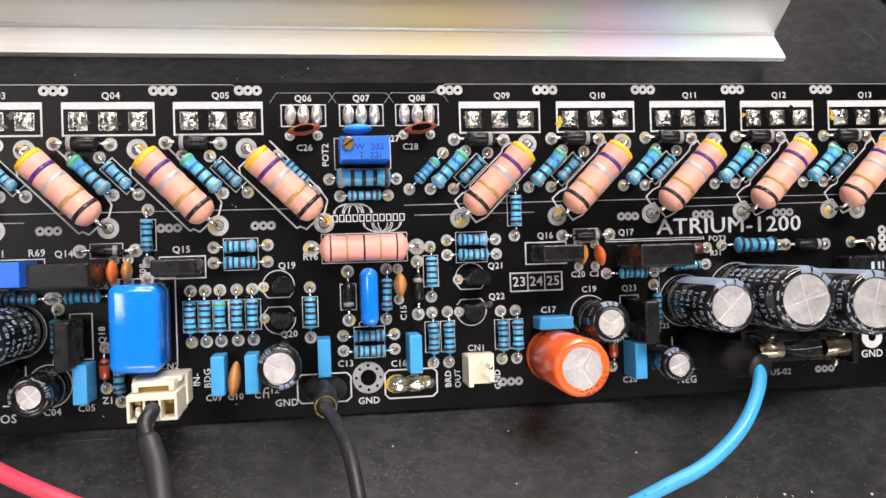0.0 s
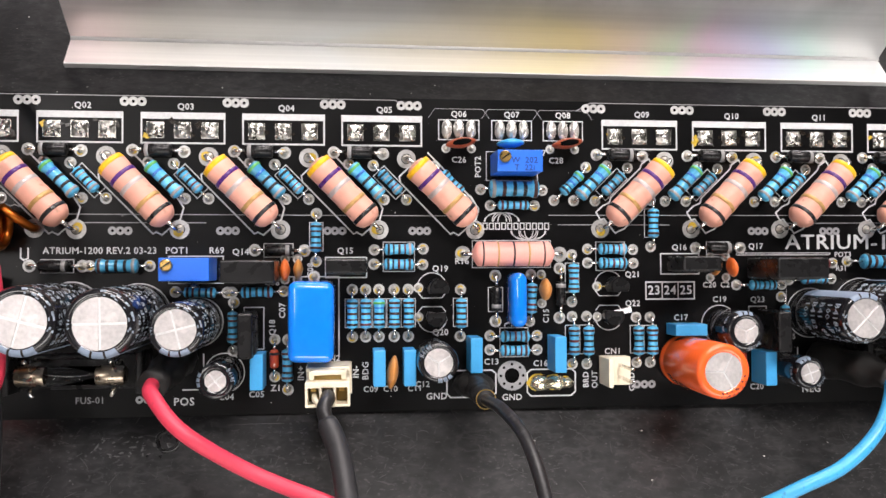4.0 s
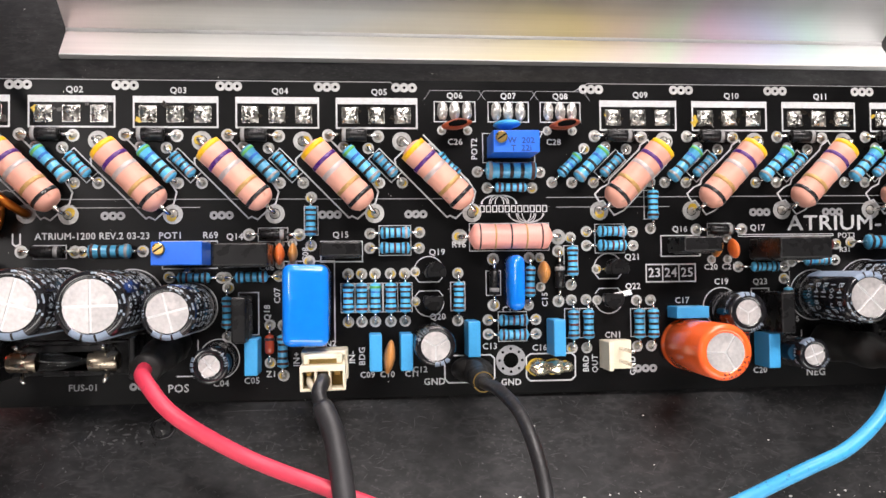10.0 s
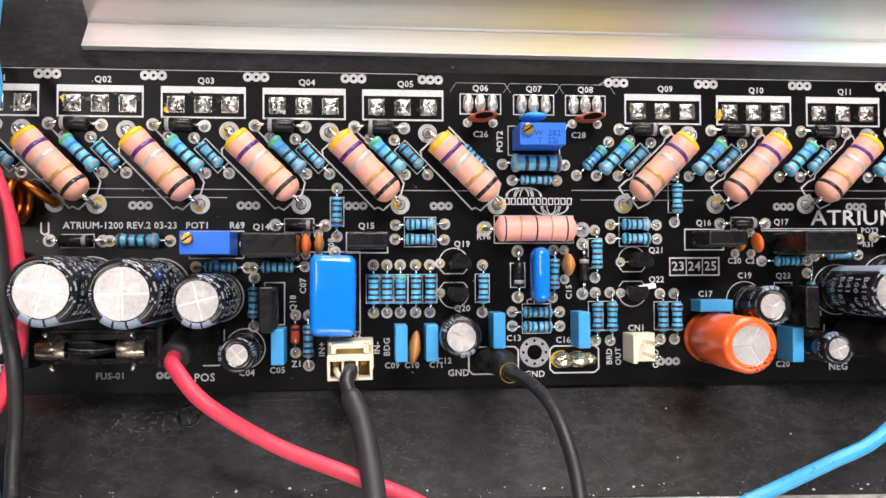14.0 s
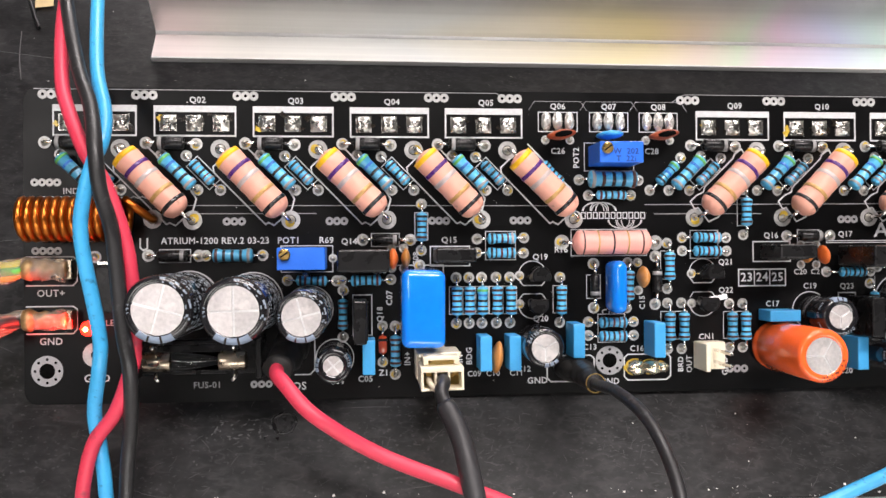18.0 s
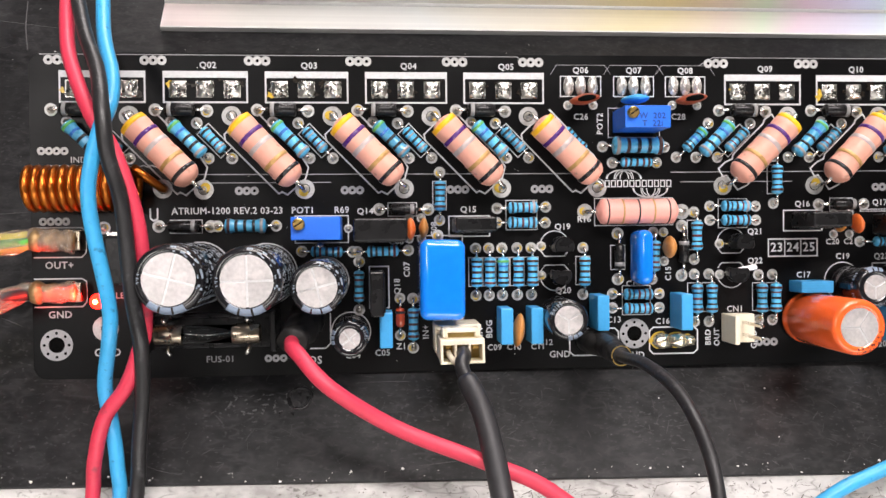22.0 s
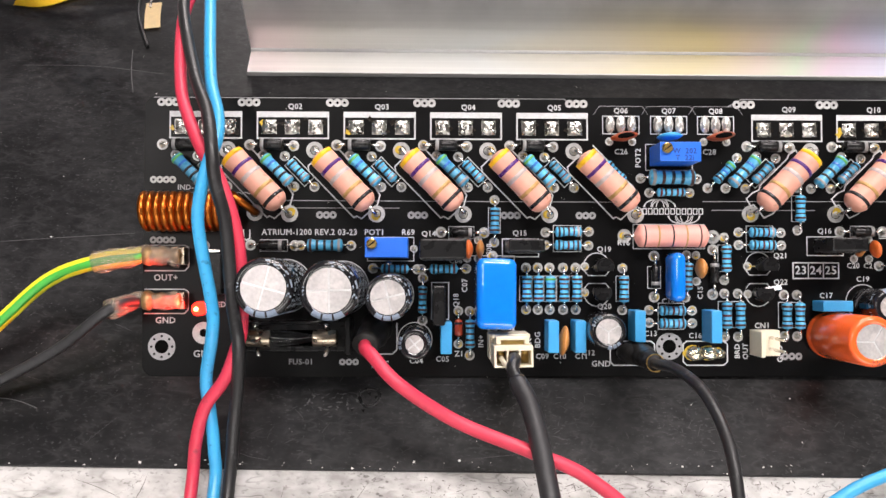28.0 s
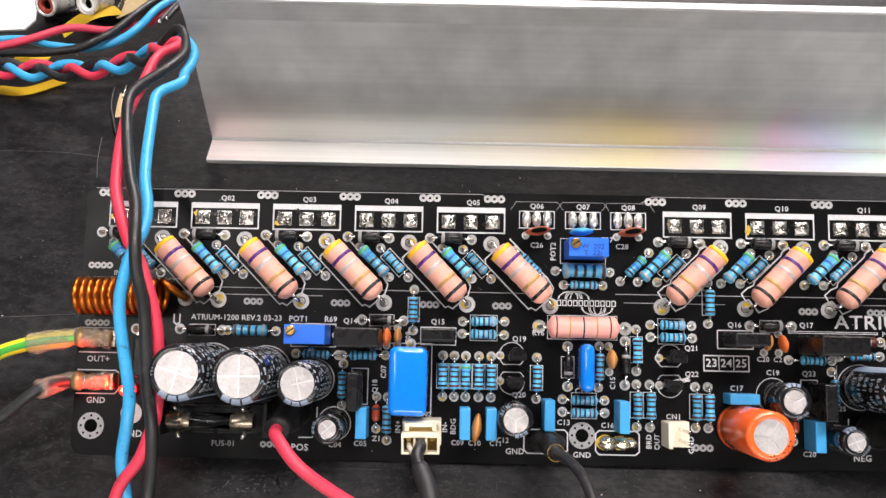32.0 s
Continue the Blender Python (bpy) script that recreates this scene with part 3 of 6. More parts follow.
melt = random.Random(21)
ring = tube([((2.2 + 0.22 * math.sin(3 * a)) * math.cos(a), (2.4 + 0.2 * math.sin(2 * a + 1)) * math.sin(a), 0.05) for a in (2 * math.pi * i / 40 for i in range(41))], 0.36, 8, flat=0.6)
for i in range(14):
    a, q = melt.uniform(0, 6.28), melt.uniform(0.2, 3.6)
    x, y, h, turn = q * math.cos(a) - (0 if i < 12 else 1.6), q * math.sin(a) - (0 if i < 12 else 3.4), melt.uniform(0.1, 0.42), melt.uniform(0, 3)
    w = melt.uniform(0.25, 0.8)
    vs = [ring.verts.new((x + w * math.cos(turn + k * 2.1) * (1, 0.5, 0.8)[k], y + w * math.sin(turn + k * 2.1), 0.02 if k else h)) for k in range(3)]
    ring.faces.new(vs)
burn = tagged(new("melted_spot", mesh_of(ring, "melted_spot", M["epoxy"])), "small glossy crumpled melted ring in the black mat", "burn mark")
burn.matrix_world = pose(-0.0674, -0.0520, 0)
scuffs("burn_scuffs", 46, -82, -70, -55.5, -51, 0.03, GREYMARK, (0.3, 2.2), (0.08, 0.4), "pale crumbly scuffs beside the melted spot", "scratches", 12)

# ---- the board ----
pcb = thing("circuit_board", 0, 0, label="long black circuit board with white legend, leaning on the bench mat", category="circuit board")
corner = []
for cx, cy, a0 in ((117.2, 3.4, 0), (-117.2, 3.4, 90), (-117.2, -54.8, 180), (117.2, -54.8, 270)):
    for i in range(7):
        a = radians(a0 + 15 * i)
        corner.append((cx + 3 * math.cos(a), cy + 3 * math.sin(a)))
slab_bm = prism(corner, -1.6, 0)
bmesh.ops.bevel(slab_bm, geom=[e for e in slab_bm.edges if e.verts[0].co.z == e.verts[1].co.z], offset=0.16, segments=2, affect="EDGES")
for f in slab_bm.faces:
    f.material_index = 0 if abs(f.normal.z) > 0.95 else 1
part("panel", slab_bm, [M["mask"], M["edge"]], pcb)


def silk_line(points, w=0.22, closed=False, name="silkscreen_outline", z=0.03, m="silk"):
    """One mitred strip along the points."""
    bm = bmesh.new()
    pts = [Vector(p) for p in points]
    n, rows = len(pts), []
    for i, p in enumerate(pts):
        a = pts[i - 1] if (i or closed) else None
        b = pts[(i + 1) % n] if (i < n - 1 or closed) else None
        da = (p - a).normalized() if a is not None else (b - p).normalized()
        db = (b - p).normalized() if b is not None else da
        mid = (da + db).normalized() if (da + db).length > 1e-3 else da
        k = w / 2 / max(0.5, mid.dot(da))
        q = p - da * (w / 2) * (a is None) + da * (w / 2) * (b is None)
        rows.append([bm.verts.new((q.x - mid.y * k, q.y + mid.x * k, z)), bm.verts.new((q.x + mid.y * k, q.y - mid.x * k, z))])
    for i in range(n if closed else n - 1):
        p, q = rows[i], rows[(i + 1) % n]
        bm.faces.new((p[0], p[1], q[1], q[0]))
    bmesh.ops.recalc_face_normals(bm, faces=bm.faces[:])
    return part(name, bm, M[m], pcb)


def silk_box(x0, y0, x1, y1, w=0.22):
    return silk_line(((x0, y0), (x1, y0), (x1, y1), (x0, y1)), w, True)


def silk_arc(cx, cy, r, a0=0, a1=360, w=0.2):
    n = max(8, int(abs(a1 - a0) / 12))
    return silk_line([(cx + r * math.cos(radians(a0 + (a1 - a0) * i / n)), cy + r * math.sin(radians(a0 + (a1 - a0) * i / n))) for i in range(n + 1)], w)


def legend(text, x, y, size, turn=0.0, wide=1.0, m="silk", z=0.04, parent=None, name="printed_text"):
    curve = bpy.data.curves.new("text", "FONT")
    curve.body, curve.size, curve.align_x, curve.align_y = text, size * 0.0013, "CENTER", "CENTER"
    curve.space_character = 1.06
    curve.resolution_u = 2
    curve.offset = size * 0.000018 if size < 2.5 else 0.0
    tmp = bpy.data.objects.new("text", curve)
    scene.collection.objects.link(tmp)
    me = bpy.data.meshes.new_from_object(tmp.evaluated_get(bpy.context.evaluated_depsgraph_get()))
    bpy.data.objects.remove(tmp)
    me.materials.clear()
    me.materials.append(M[m])
    return part(name, me, None, parent or pcb, at=pose(x / 1000, y / 1000, z / 1000, 0, 0, turn) @ Matrix.Diagonal((wide, 1, 1, 1)))


def bar(x, y, w, h, m="silk", z=0.035, name="printed_bar"):
    bm = bmesh.new()
    bm.faces.new([bm.verts.new((x + a * w / 2, y + b * h / 2, z)) for a, b in ((-1, -1), (1, -1), (1, 1), (-1, 1))])
    return part(name, bm, M[m], pcb)


def pad_mesh(r, kind):
    bm = disc(r, 0.025, 24, r * 0.55)
    top_r = min(r * 0.66, 0.95)
    prof = [(top_r, 0.02), (top_r * 0.86, 0.22), (top_r * 0.5, 0.5), (top_r * 0.3, 0.75), (0, 0.8)]
    rows = []
    for rr, z in prof:
        rows.append([bm.verts.new((rr * math.cos(2 * math.pi * i / 12), rr * math.sin(2 * math.pi * i / 12), z)) for i in range(12 if rr else 1)])
    for p, q in zip(rows, rows[1:]):
        for i in range(12):
            j = (i + 1) % 12
            vs = [p[i], p[j]] + ([q[j], q[i]] if len(q) > 1 else [q[0]])
            f = bm.faces.new(vs)
            f.smooth = True
            f.material_index = 1
    if kind == "flux":
        disc(r * 0.5, 0.3, 10, bm=bm, cx=r * 0.28, cy=-r * 0.1)
        bm.faces.ensure_lookup_table()
        bm.faces[-1].material_index = 2
    return bm


def lumpy(bm, size, seed):
    """Uneven swellings over a solder joint."""
    for v in bm.verts:
        v.co.z *= 1 + 2 * size * noise.noise(v.co * 1.6 + Vector((seed * 7.0, 0, 0)))
        v.co.x += size * noise.noise(v.co * 1.3 + Vector((0, seed * 5.0, 3)))
    return bm


def pad(x, y, r=1.2, kind=""):
    kind = kind or ("flux" if rng.random() < 0.5 else "plain")
    me = shared(("solder_pad", round(r, 2), kind), lambda: pad_mesh(r, kind), [M["ring"], M["solder"], M["flux"]])
    part("solder_pad", me, None, pcb, at=pose(x / 1000, y / 1000, 0, 0, 0, rng.uniform(0, 360)))


def via_mesh(r):
    bm = disc(r, 0.028, 20, r * 0.34)
    disc(r * 0.34, 0.02, 12, bm=bm)
    bm.faces.ensure_lookup_table()
    bm.faces[-1].material_index = 1
    return bm


def vias(x, y, n=3, pitch=1.65, r=0.95, dull=False):
    me = shared(("via", r, dull), lambda: via_mesh(r), [M["dull" if dull else "via"], M["hole"]])
    for i in range(n):
        part("via", me, None, pcb, at=pose((x + (i - (n - 1) / 2) * pitch) / 1000, y / 1000, 0))


def mount_hole(x, y):
    bm = disc(3.1, 0.03, 32, 1.55)
    part("mounting_ring", bm, M["dull"], pcb, at=pose(x / 1000, y / 1000, 0))
    part("mounting_hole", disc(1.55, 0.02, 24), M["hole"], pcb, at=pose(x / 1000, y / 1000, 0))
    for i in range(8):
        a = 2 * math.pi * i / 8
        part("via", shared("dot", lambda: disc(0.3, 0.04, 8), M["hole"]), None, pcb, at=pose((x + 2.35 * math.cos(a)) / 1000, (y + 2.35 * math.sin(a)) / 1000, 0))


# faint tracks under the mask
for pts in (((-93, -17.6), (-8, -17.8)), ((8, -17.6), (112, -17.4)), ((-93, -19.3), (-62, -19.3)), ((10, -19.6), (34, -19.6)), ((60, -19.2), (98, -19.0)),
            ((-118, 6.0), (-24, 6.0), (-22, 4.2)), ((14, 4.4), (17, 6.1), (118, 6.1)), ((60, -33.5), (60, -44))):
    silk_line(pts, 0.16, name="copper_track", z=0.012, m="dull")

# ---- builders of board components ----
FILM = "round blue metal film resistor with dark bands, soldered flat"


def film(x1, y1, x2, y2, bands="kbkbn", length=5.9, dia=2.35, lift=1.5, tone="blue", group="small film resistors", pads=True, label=FILM, pad_r=1.15):
    span, turn = math.hypot(x2 - x1, y2 - y1), math.degrees(math.atan2(y2 - y1, x2 - x1))
    span = round(span * 2) / 2
    ob = thing("film_resistor", (x1 + x2) / 2, (y1 + y2) / 2, 0, turn, label=label, category="resistor", group=group)
    r, half = dia / 2, length / 2

    def body():
        return lathe([(0, -half), (r * 0.5, -half), (r * 0.9, -half + 0.2), (r, -half + 0.6), (r * 0.98, -half + 1.2), (r * 0.84, -half + 1.7), (r * 0.84, half - 1.7),
                      (r * 0.98, half - 1.2), (r, half - 0.6), (r * 0.9, half - 0.2), (r * 0.5, half), (0, half)], 16, "X")
    part("body", shared(("body", length, dia, tone), body, M[tone], True), None, ob, at=pose(0, 0, (lift + r * 0.2) / 1000))
    places = [-half + 0.8, -half * 0.42, 0.0, half * 0.42, half - 0.8] if len(bands) == 5 else [-half + 0.8, -half * 0.3, half * 0.2, half - 0.8]
    for c, a in zip(bands, places):
        rr = (r if abs(a) > half - 1.2 else r * 0.84) + 0.03
        bw = 0.25 * max(1.0, dia / 2.4)
        me = shared(("band", c, round(rr, 2), length), lambda: lathe([(rr - 0.05, -bw), (rr, -bw + 0.01), (rr, bw - 0.01), (rr - 0.05, bw)], 16, "X"), M[COLOURS[c]], True)
        part("band", me, None, ob, at=pose(a / 1000, 0, (lift + r * 0.2) / 1000))
    for s in (-1, 1):
        me = shared(("lead", span, length, lift, s), lambda: tube([(s * span / 2, 0, 0), (s * span / 2, 0, lift * 0.8), (s * (span / 2 - 0.35), 0, lift + r * 0.2), (s * (half - 0.2), 0, lift + r * 0.2)], 0.27, 6), M["lead"])
        part("lead", me, None, ob)
    if pads:
        pad(x1, y1, pad_r)
        pad(x2, y2, pad_r)
    return ob


COLOURS = dict(k="k", b="brown", n="brown", r="red", v="violet", y="yellow", g="green", s="silver", o="gold", w="grey", d="deep")


def diode(x1, y1, x2, y2, length=5.4, dia=2.6, band=1, group="black axial diodes", pads=True, small=False):
    span, turn = math.hypot(x2 - x1, y2 - y1), math.degrees(math.atan2(y2 - y1, x2 - x1))
    span = round(span * 2) / 2
    ob = thing("diode", (x1 + x2) / 2, (y1 + y2) / 2, 0, turn, label="black axial diode with a pale end band, soldered flat", category="diode", group=group)
    r, h, lift = dia / 2, length / 2, 1.35
    part("body", shared(("diode_body", length, dia), lambda: lathe([(0, -h), (r - 0.15, -h), (r, -h + 0.15), (r, h - 0.15), (r - 0.15, h), (0, h)], 16, "X"), M["epoxy"], True), None, ob, at=pose(0, 0, lift / 1000))
    part("band", shared(("diode_band", dia), lambda: lathe([(r - 0.03, -0.4), (r + 0.02, -0.4), (r + 0.02, 0.4), (r - 0.03, 0.4)], 16, "X"), M["grey"], True), None, ob, at=pose(band * (h - 0.85) / 1000, 0, lift / 1000))
    for s in (-1, 1):
        me = shared(("diode_lead", span, length, s), lambda: tube([(s * span / 2, 0, 0), (s * span / 2, 0, lift * 0.7), (s * (span / 2 - 0.4), 0, lift), (s * (h - 0.1), 0, lift)], 0.33, 6), M["lead"])
        part("lead", me, None, ob)
    if pads:
        pad(x1, y1, 1.25, "flux" if rng.random() < 0.6 else "plain")
        pad(x2, y2, 1.25, "flux" if rng.random() < 0.5 else "plain")
    return ob


def power_resistor(x1, y1, x2, y2):
    """Bands run from the yellow end, at the first pad, to the black end."""
    span, turn = round(math.hypot(x2 - x1, y2 - y1) * 2) / 2, math.degrees(math.atan2(y2 - y1, x2 - x1))
    ob = thing("power_resistor", (x1 + x2) / 2, (y1 + y2) / 2, 0, turn + rng.uniform(-1.2, 1.2), label="large salmon-pink power resistor with yellow, violet, silver, gold and black bands", category="resistor", group="salmon power resistors")
    h, r, lift = 7.9, 2.85, 4.3
    part("body", shared("power_body", lambda: lathe([(0, -h - 0.5), (0.7, -h - 0.45), (1.9, -h - 0.1), (r - 0.4, -h + 0.5), (r, -h + 1.3), (r - 0.02, -h + 2.4), (r - 0.12, -h + 3.3), (r - 0.04, -3.2), (r - 0.13, -2.0), (r - 0.03, -0.6), (r - 0.12, 0.7), (r - 0.02, 1.9), (r - 0.12, 3.4), (r - 0.03, h - 3.0), (r - 0.1, h - 2.2), (r, h - 1.3), (r - 0.4, h - 0.5), (1.9, h + 0.1), (0.7, h + 0.45), (0, h + 0.5)], 28, "X"), M["pink"], True), None, ob, at=pose(0, 0, lift / 1000))
    for c, a, w, rr in (("yellow", -h + 0.8, 0.55, r - 0.12), ("violet", -h + 4.0, 0.42, r - 0.02), ("silver", -1.2, 0.5, r - 0.08), ("gold", 2.9, 0.42, r - 0.06), ("k", h - 1.9, 0.42, r + 0.02)):
        def ring(a=a, w=w, rr=rr):
            bm = lathe([(rr - 0.2 if c == "yellow" else rr, -w), (rr + 0.05, -w + 0.05), (rr + (0.14 if c == "yellow" else 0.05), w - 0.05), (rr, w)], 28, "X")
            return bm
        part("band", shared(("power_band", c), ring, M[c], True), None, ob, at=pose(a / 1000, 0, lift / 1000, rng.uniform(0, 360)))
    for s in (-1, 1):
        me = shared(("power_lead", s, span), lambda: tube([(s * span / 2, 0, 0), (s * span / 2, 0, lift * 0.5), (s * (span / 2 - 0.25), 0, lift * 0.85), (s * (span / 2 - 1.0), 0, lift), (s * h, 0, lift)], 0.42, 8, 3), M["lead"])
        part("lead", me, None, ob)
    pad(x1, y1, 1.95)
    pad(x2, y2, 1.95)
    return ob


def wrap_text(words, r, z, size, a0, sweep, parent):
    """Text bent round an upright cylinder, cut off where the sweep ends."""
    curve = bpy.data.curves.new("text", "FONT")
    curve.body, curve.size, curve.resolution_u = words, size * 1.3, 1
    tmp = bpy.data.objects.new("text", curve)
    scene.collection.objects.link(tmp)
    me = bpy.data.meshes.new_from_object(tmp.evaluated_get(bpy.context.evaluated_depsgraph_get()))
    bpy.data.objects.remove(tmp)
    bm = bmesh.new()
    bm.from_mesh(me)
    bmesh.ops.delete(bm, geom=[v for v in bm.verts if v.co.x > sweep * r], context="VERTS")
    for v in bm.verts:
        a = a0 + v.co.x / r
        v.co = Vector((r * math.cos(a), r * math.sin(a), z + v.co.y))
    return part("sleeve_print", bm, M["ink"], parent)


def rim_text(words, r0, h, k, size, a0, parent):
    """Text laid round the rounded top rim, its feet towards the middle."""
    curve = bpy.data.curves.new("text", "FONT")
    curve.body, curve.size, curve.resolution_u = words, size * 1.45, 1
    tmp = bpy.data.objects.new("text", curve)
    scene.collection.objects.link(tmp)
    me = bpy.data.meshes.new_from_object(tmp.evaluated_get(bpy.context.evaluated_depsgraph_get()))
    bpy.data.objects.remove(tmp)
    bm = bmesh.new()
    bm.from_mesh(me)
    for v in bm.verts:
        a, up = a0 - v.co.x / (r0 + 0.6 * size), min(1.0, max(0.0, v.co.y / size))
        v.co = Vector(((r0 + v.co.y) * math.cos(a), (r0 + v.co.y) * math.sin(a), h + 0.12 - 0.42 * k * up ** 2.2))
    return part("rim_print", bm, M["faded"], parent)


def rim_bars(parent, count, a0, step, q, tall, r, h, k, ink):
    """Lettering on the top rim as pairs of bars, one pair a letter."""
    for i in range(count):
        a, w = a0 + math.radians(step * i), math.radians(step) * (0.17 + 0.12 * (i % 2))
        notch = q + tall * (0.62 if i % 3 else 0.2)
        for q0, q1, d0, d1 in ((q, q + tall, -w, w * 0.1), (notch, notch + tall * 0.35, w * 0.15, w * 1.4)):
            bm = bmesh.new()
            bm.faces.new([bm.verts.new((x * math.cos(a + d), x * math.sin(a + d), h + 0.1 - max(0.0, x - r + 0.9 * k) * 0.55)) for x, d in ((q1, d0), (q1, d1), (q0, d1), (q0, d0))])
            part("printed_bar", bm, M[ink], parent)


def electrolytic(x, y, dia, height, cuts=4, turn=0.0, stripe=250, tone="sleeve", prints=9, rim=0.0, lean=(0, 0), label="tall black electrolytic capacitor with a bare aluminium top", group="black electrolytic capacitors"):
    ob = thing("electrolytic_capacitor", x, y, 0, turn, label=label, category="capacitor", group=group, lean=lean)
    r, h = dia / 2, height
    k = dia / 12.5
    rt = r * (1 - rim) if rim else r - 1.55 * k
    part("sleeve", lathe([(0, 0.2), (r - 0.5, 0.2), (r, 0.8), (r, 1.8), (r - 0.35 * k, 2.4), (r, 3.1), (r, h - 0.9 * k), (r - 0.3 * k, h - 0.3 * k), (r - 0.9 * k, h + 0.05), (rt + 0.05, h - 0.08), (rt - 0.1, h - 0.3), (0, h - 0.35)], 40), M[tone], ob, smooth=True)
    bm = disc(rt, h - 0.28, 36)
    part("vent_floor", bm, M["score"], ob)
    gap = 0.16 + 0.05 * k
    for i in range(cuts):
        a0, a1 = 2 * math.pi * i / cuts, 2 * math.pi * (i + 1) / cuts
        mid = (a0 + a1) / 2
        off = gap / math.sin(math.pi / cuts)
        pts = [(off * math.cos(mid), off * math.sin(mid))]
        for j in range(11):
            a = a0 + (a1 - a0) * j / 10
            a += (gap / rt) * (1 - 2 * j / 10)
            pts.append((rt * math.cos(a), rt * math.sin(a)))
        sector, gx, gy = prism(pts, h - 0.28, h - 0.1), rng.uniform(-0.04, 0.04), rng.uniform(-0.04, 0.04)
        for v in sector.verts:
            if v.co.z > h - 0.2:
                v.co.z += 0.03 + gx * (v.co.x - pts[0][0]) + gy * (v.co.y - pts[0][1])
        part("vent_sector", sector, M["can"], ob)
    # light stripe down the side that turns over the rim
    ang = math.radians(35 if dia > 9 else 24)
    bm = bmesh.new()
    prof = [(r + 0.02, 2.9 if dia > 9 else h - 1.6), (r + 0.02, h - 0.9 * k), (r - 0.26 * k, h - 0.26 * k), (r - 0.9 * k, h + 0.09), (r - 1.35 * k, h - 0.02)]
    a_mid = math.radians(stripe)
    rows = [[bm.verts.new((q * math.cos(a_mid + ang * (j / 4 - 1)), q * math.sin(a_mid + ang * (j / 4 - 1)), z)) for j in range(9)] for q, z in prof]
    for p, q in zip(rows, rows[1:]):
        for j in range(8):
            bm.faces.new((p[j], p[j + 1], q[j + 1], q[j]))
    if tone == "sleeve":
        part("polarity_stripe", bm, M["stripe"], ob, smooth=True)
    for s in (-0.35, 0.35) if tone == "sleeve" else ():
        bm = bmesh.new()
        vs = []
        for q, z in ((r - 0.1 * k, h - 0.5 * k), (r - 0.26 * k, h - 0.22 * k), (r - 0.9 * k, h + 0.13), (r - 1.35 * k, h + 0.02)):
            vs.append([bm.verts.new(((q + 0.03) * math.cos(a_mid + s * ang + d), (q + 0.03) * math.sin(a_mid + s * ang + d), z + 0.02)) for d in (-0.035, 0.035)])
        for p, q in zip(vs, vs[1:]):
            bm.faces.new((p[0], p[1], q[1], q[0]))
        part("stripe_mark", bm, M["char"], ob)
    # lines of print round the sleeve
    if prints and dia > 9:
        lines = ("B4182   85 C   ", "220 uF 35V   " if dia > 11 else "100 uF 50V   ", "B41   85 C  ")
        for row in range(int((h - 4) / 2.7)):
            wrap_text(lines[row % 3] * 3, r + 0.02, h - 3.0 - 2.7 * row, 1.8, a_mid + ang + 0.3, 2 * math.pi - 2 * ang - 0.5, ob)
    elif prints:
        wrap_text("100 uF  " * 2, r + 0.02, h - 2.3, 1.0, a_mid + ang + 0.3, 2 * math.pi - 2 * ang - 0.5, ob)
    # print that the shrunk sleeve pulls over the rim
    if tone == "sleeve":
        if dia > 9:
            rim_bars(ob, 5, a_mid + math.radians(80), 24, rt + 0.25 * k, 1.05 * k, r, h, k, "faded")
            rim_bars(ob, 3, a_mid + math.radians(-94), 8, rt + 0.3 * k, 0.5 * k, r, h, k, "faded")
        else:
            rim_text("B4185", r - 1.3 * k, h, k, 1.35 * k, a_mid + math.radians(230), ob)
    else:
        rim_bars(ob, 7, a_mid + math.radians(-56), 13.5, rt + 0.15, 1.1, r, h, k, "maroon")
    return ob


def film_box(x, y, wx, wy, h, turn=0, lean=(0, 0)):
    ob = thing("box_film_capacitor", x, y, 0, turn, label="small sky-blue box film capacitor standing on the board", category="capacitor", group="blue box capacitors", lean=lean)
    part("case", cuboid(-wx / 2, wx / 2, -wy / 2, wy / 2, 0.3, h, 0.22), M["box"], ob)
    for s in (-1, 1):
        a = (0, s * wy * 0.34) if wy > wx else (s * wx * 0.34, 0)
        part("lead", tube([(*a, 0), (*a, 0.5)], 0.28, 6), M["lead"], ob)
    return ob


def disc_cap(x, y, wide, thick, tall, turn, tone, lift=1.0, lean=(0, 0), label="thin dipped disc capacitor standing on edge"):
    ob = thing("disc_capacitor", x, y, 0, turn, label=label, category="capacitor", group="dipped disc capacitors", lean=lean)
    bm = bmesh.new()
    bmesh.ops.create_uvsphere(bm, u_segments=20, v_segments=12, radius=1)
    for v in bm.verts:
        u = v.co
        v.co = Vector((u.x * wide / 2 * 1.0, u.y * thick / 2 * (1 - 0.25 * abs(u.x)), lift + tall / 2 + u.z * tall / 2))
    part("body", bm, M[tone], ob, smooth=True)
    if tone == "rust":
        crease = bmesh.new()
        bmesh.ops.create_uvsphere(crease, u_segments=16, v_segments=8, radius=1)
        for v in crease.verts:
            v.co = Vector((v.co.x * wide * 0.32, v.co.y * thick * 0.27, lift + tall * 0.975 + v.co.z * tall * 0.05 - tall / 2 * (1 - math.sqrt(1 - (0.64 * v.co.x) ** 2))))
        part("crease", crease, M["hole"], ob, "dark crease along the top edge", smooth=True)
    for s in (-1, 1):
        part("lead", tube([(s * wide * 0.3, 0, 0), (s * wide * 0.3, 0, lift + tall * 0.3)], 0.27, 6), M["lead"], ob)
    return ob


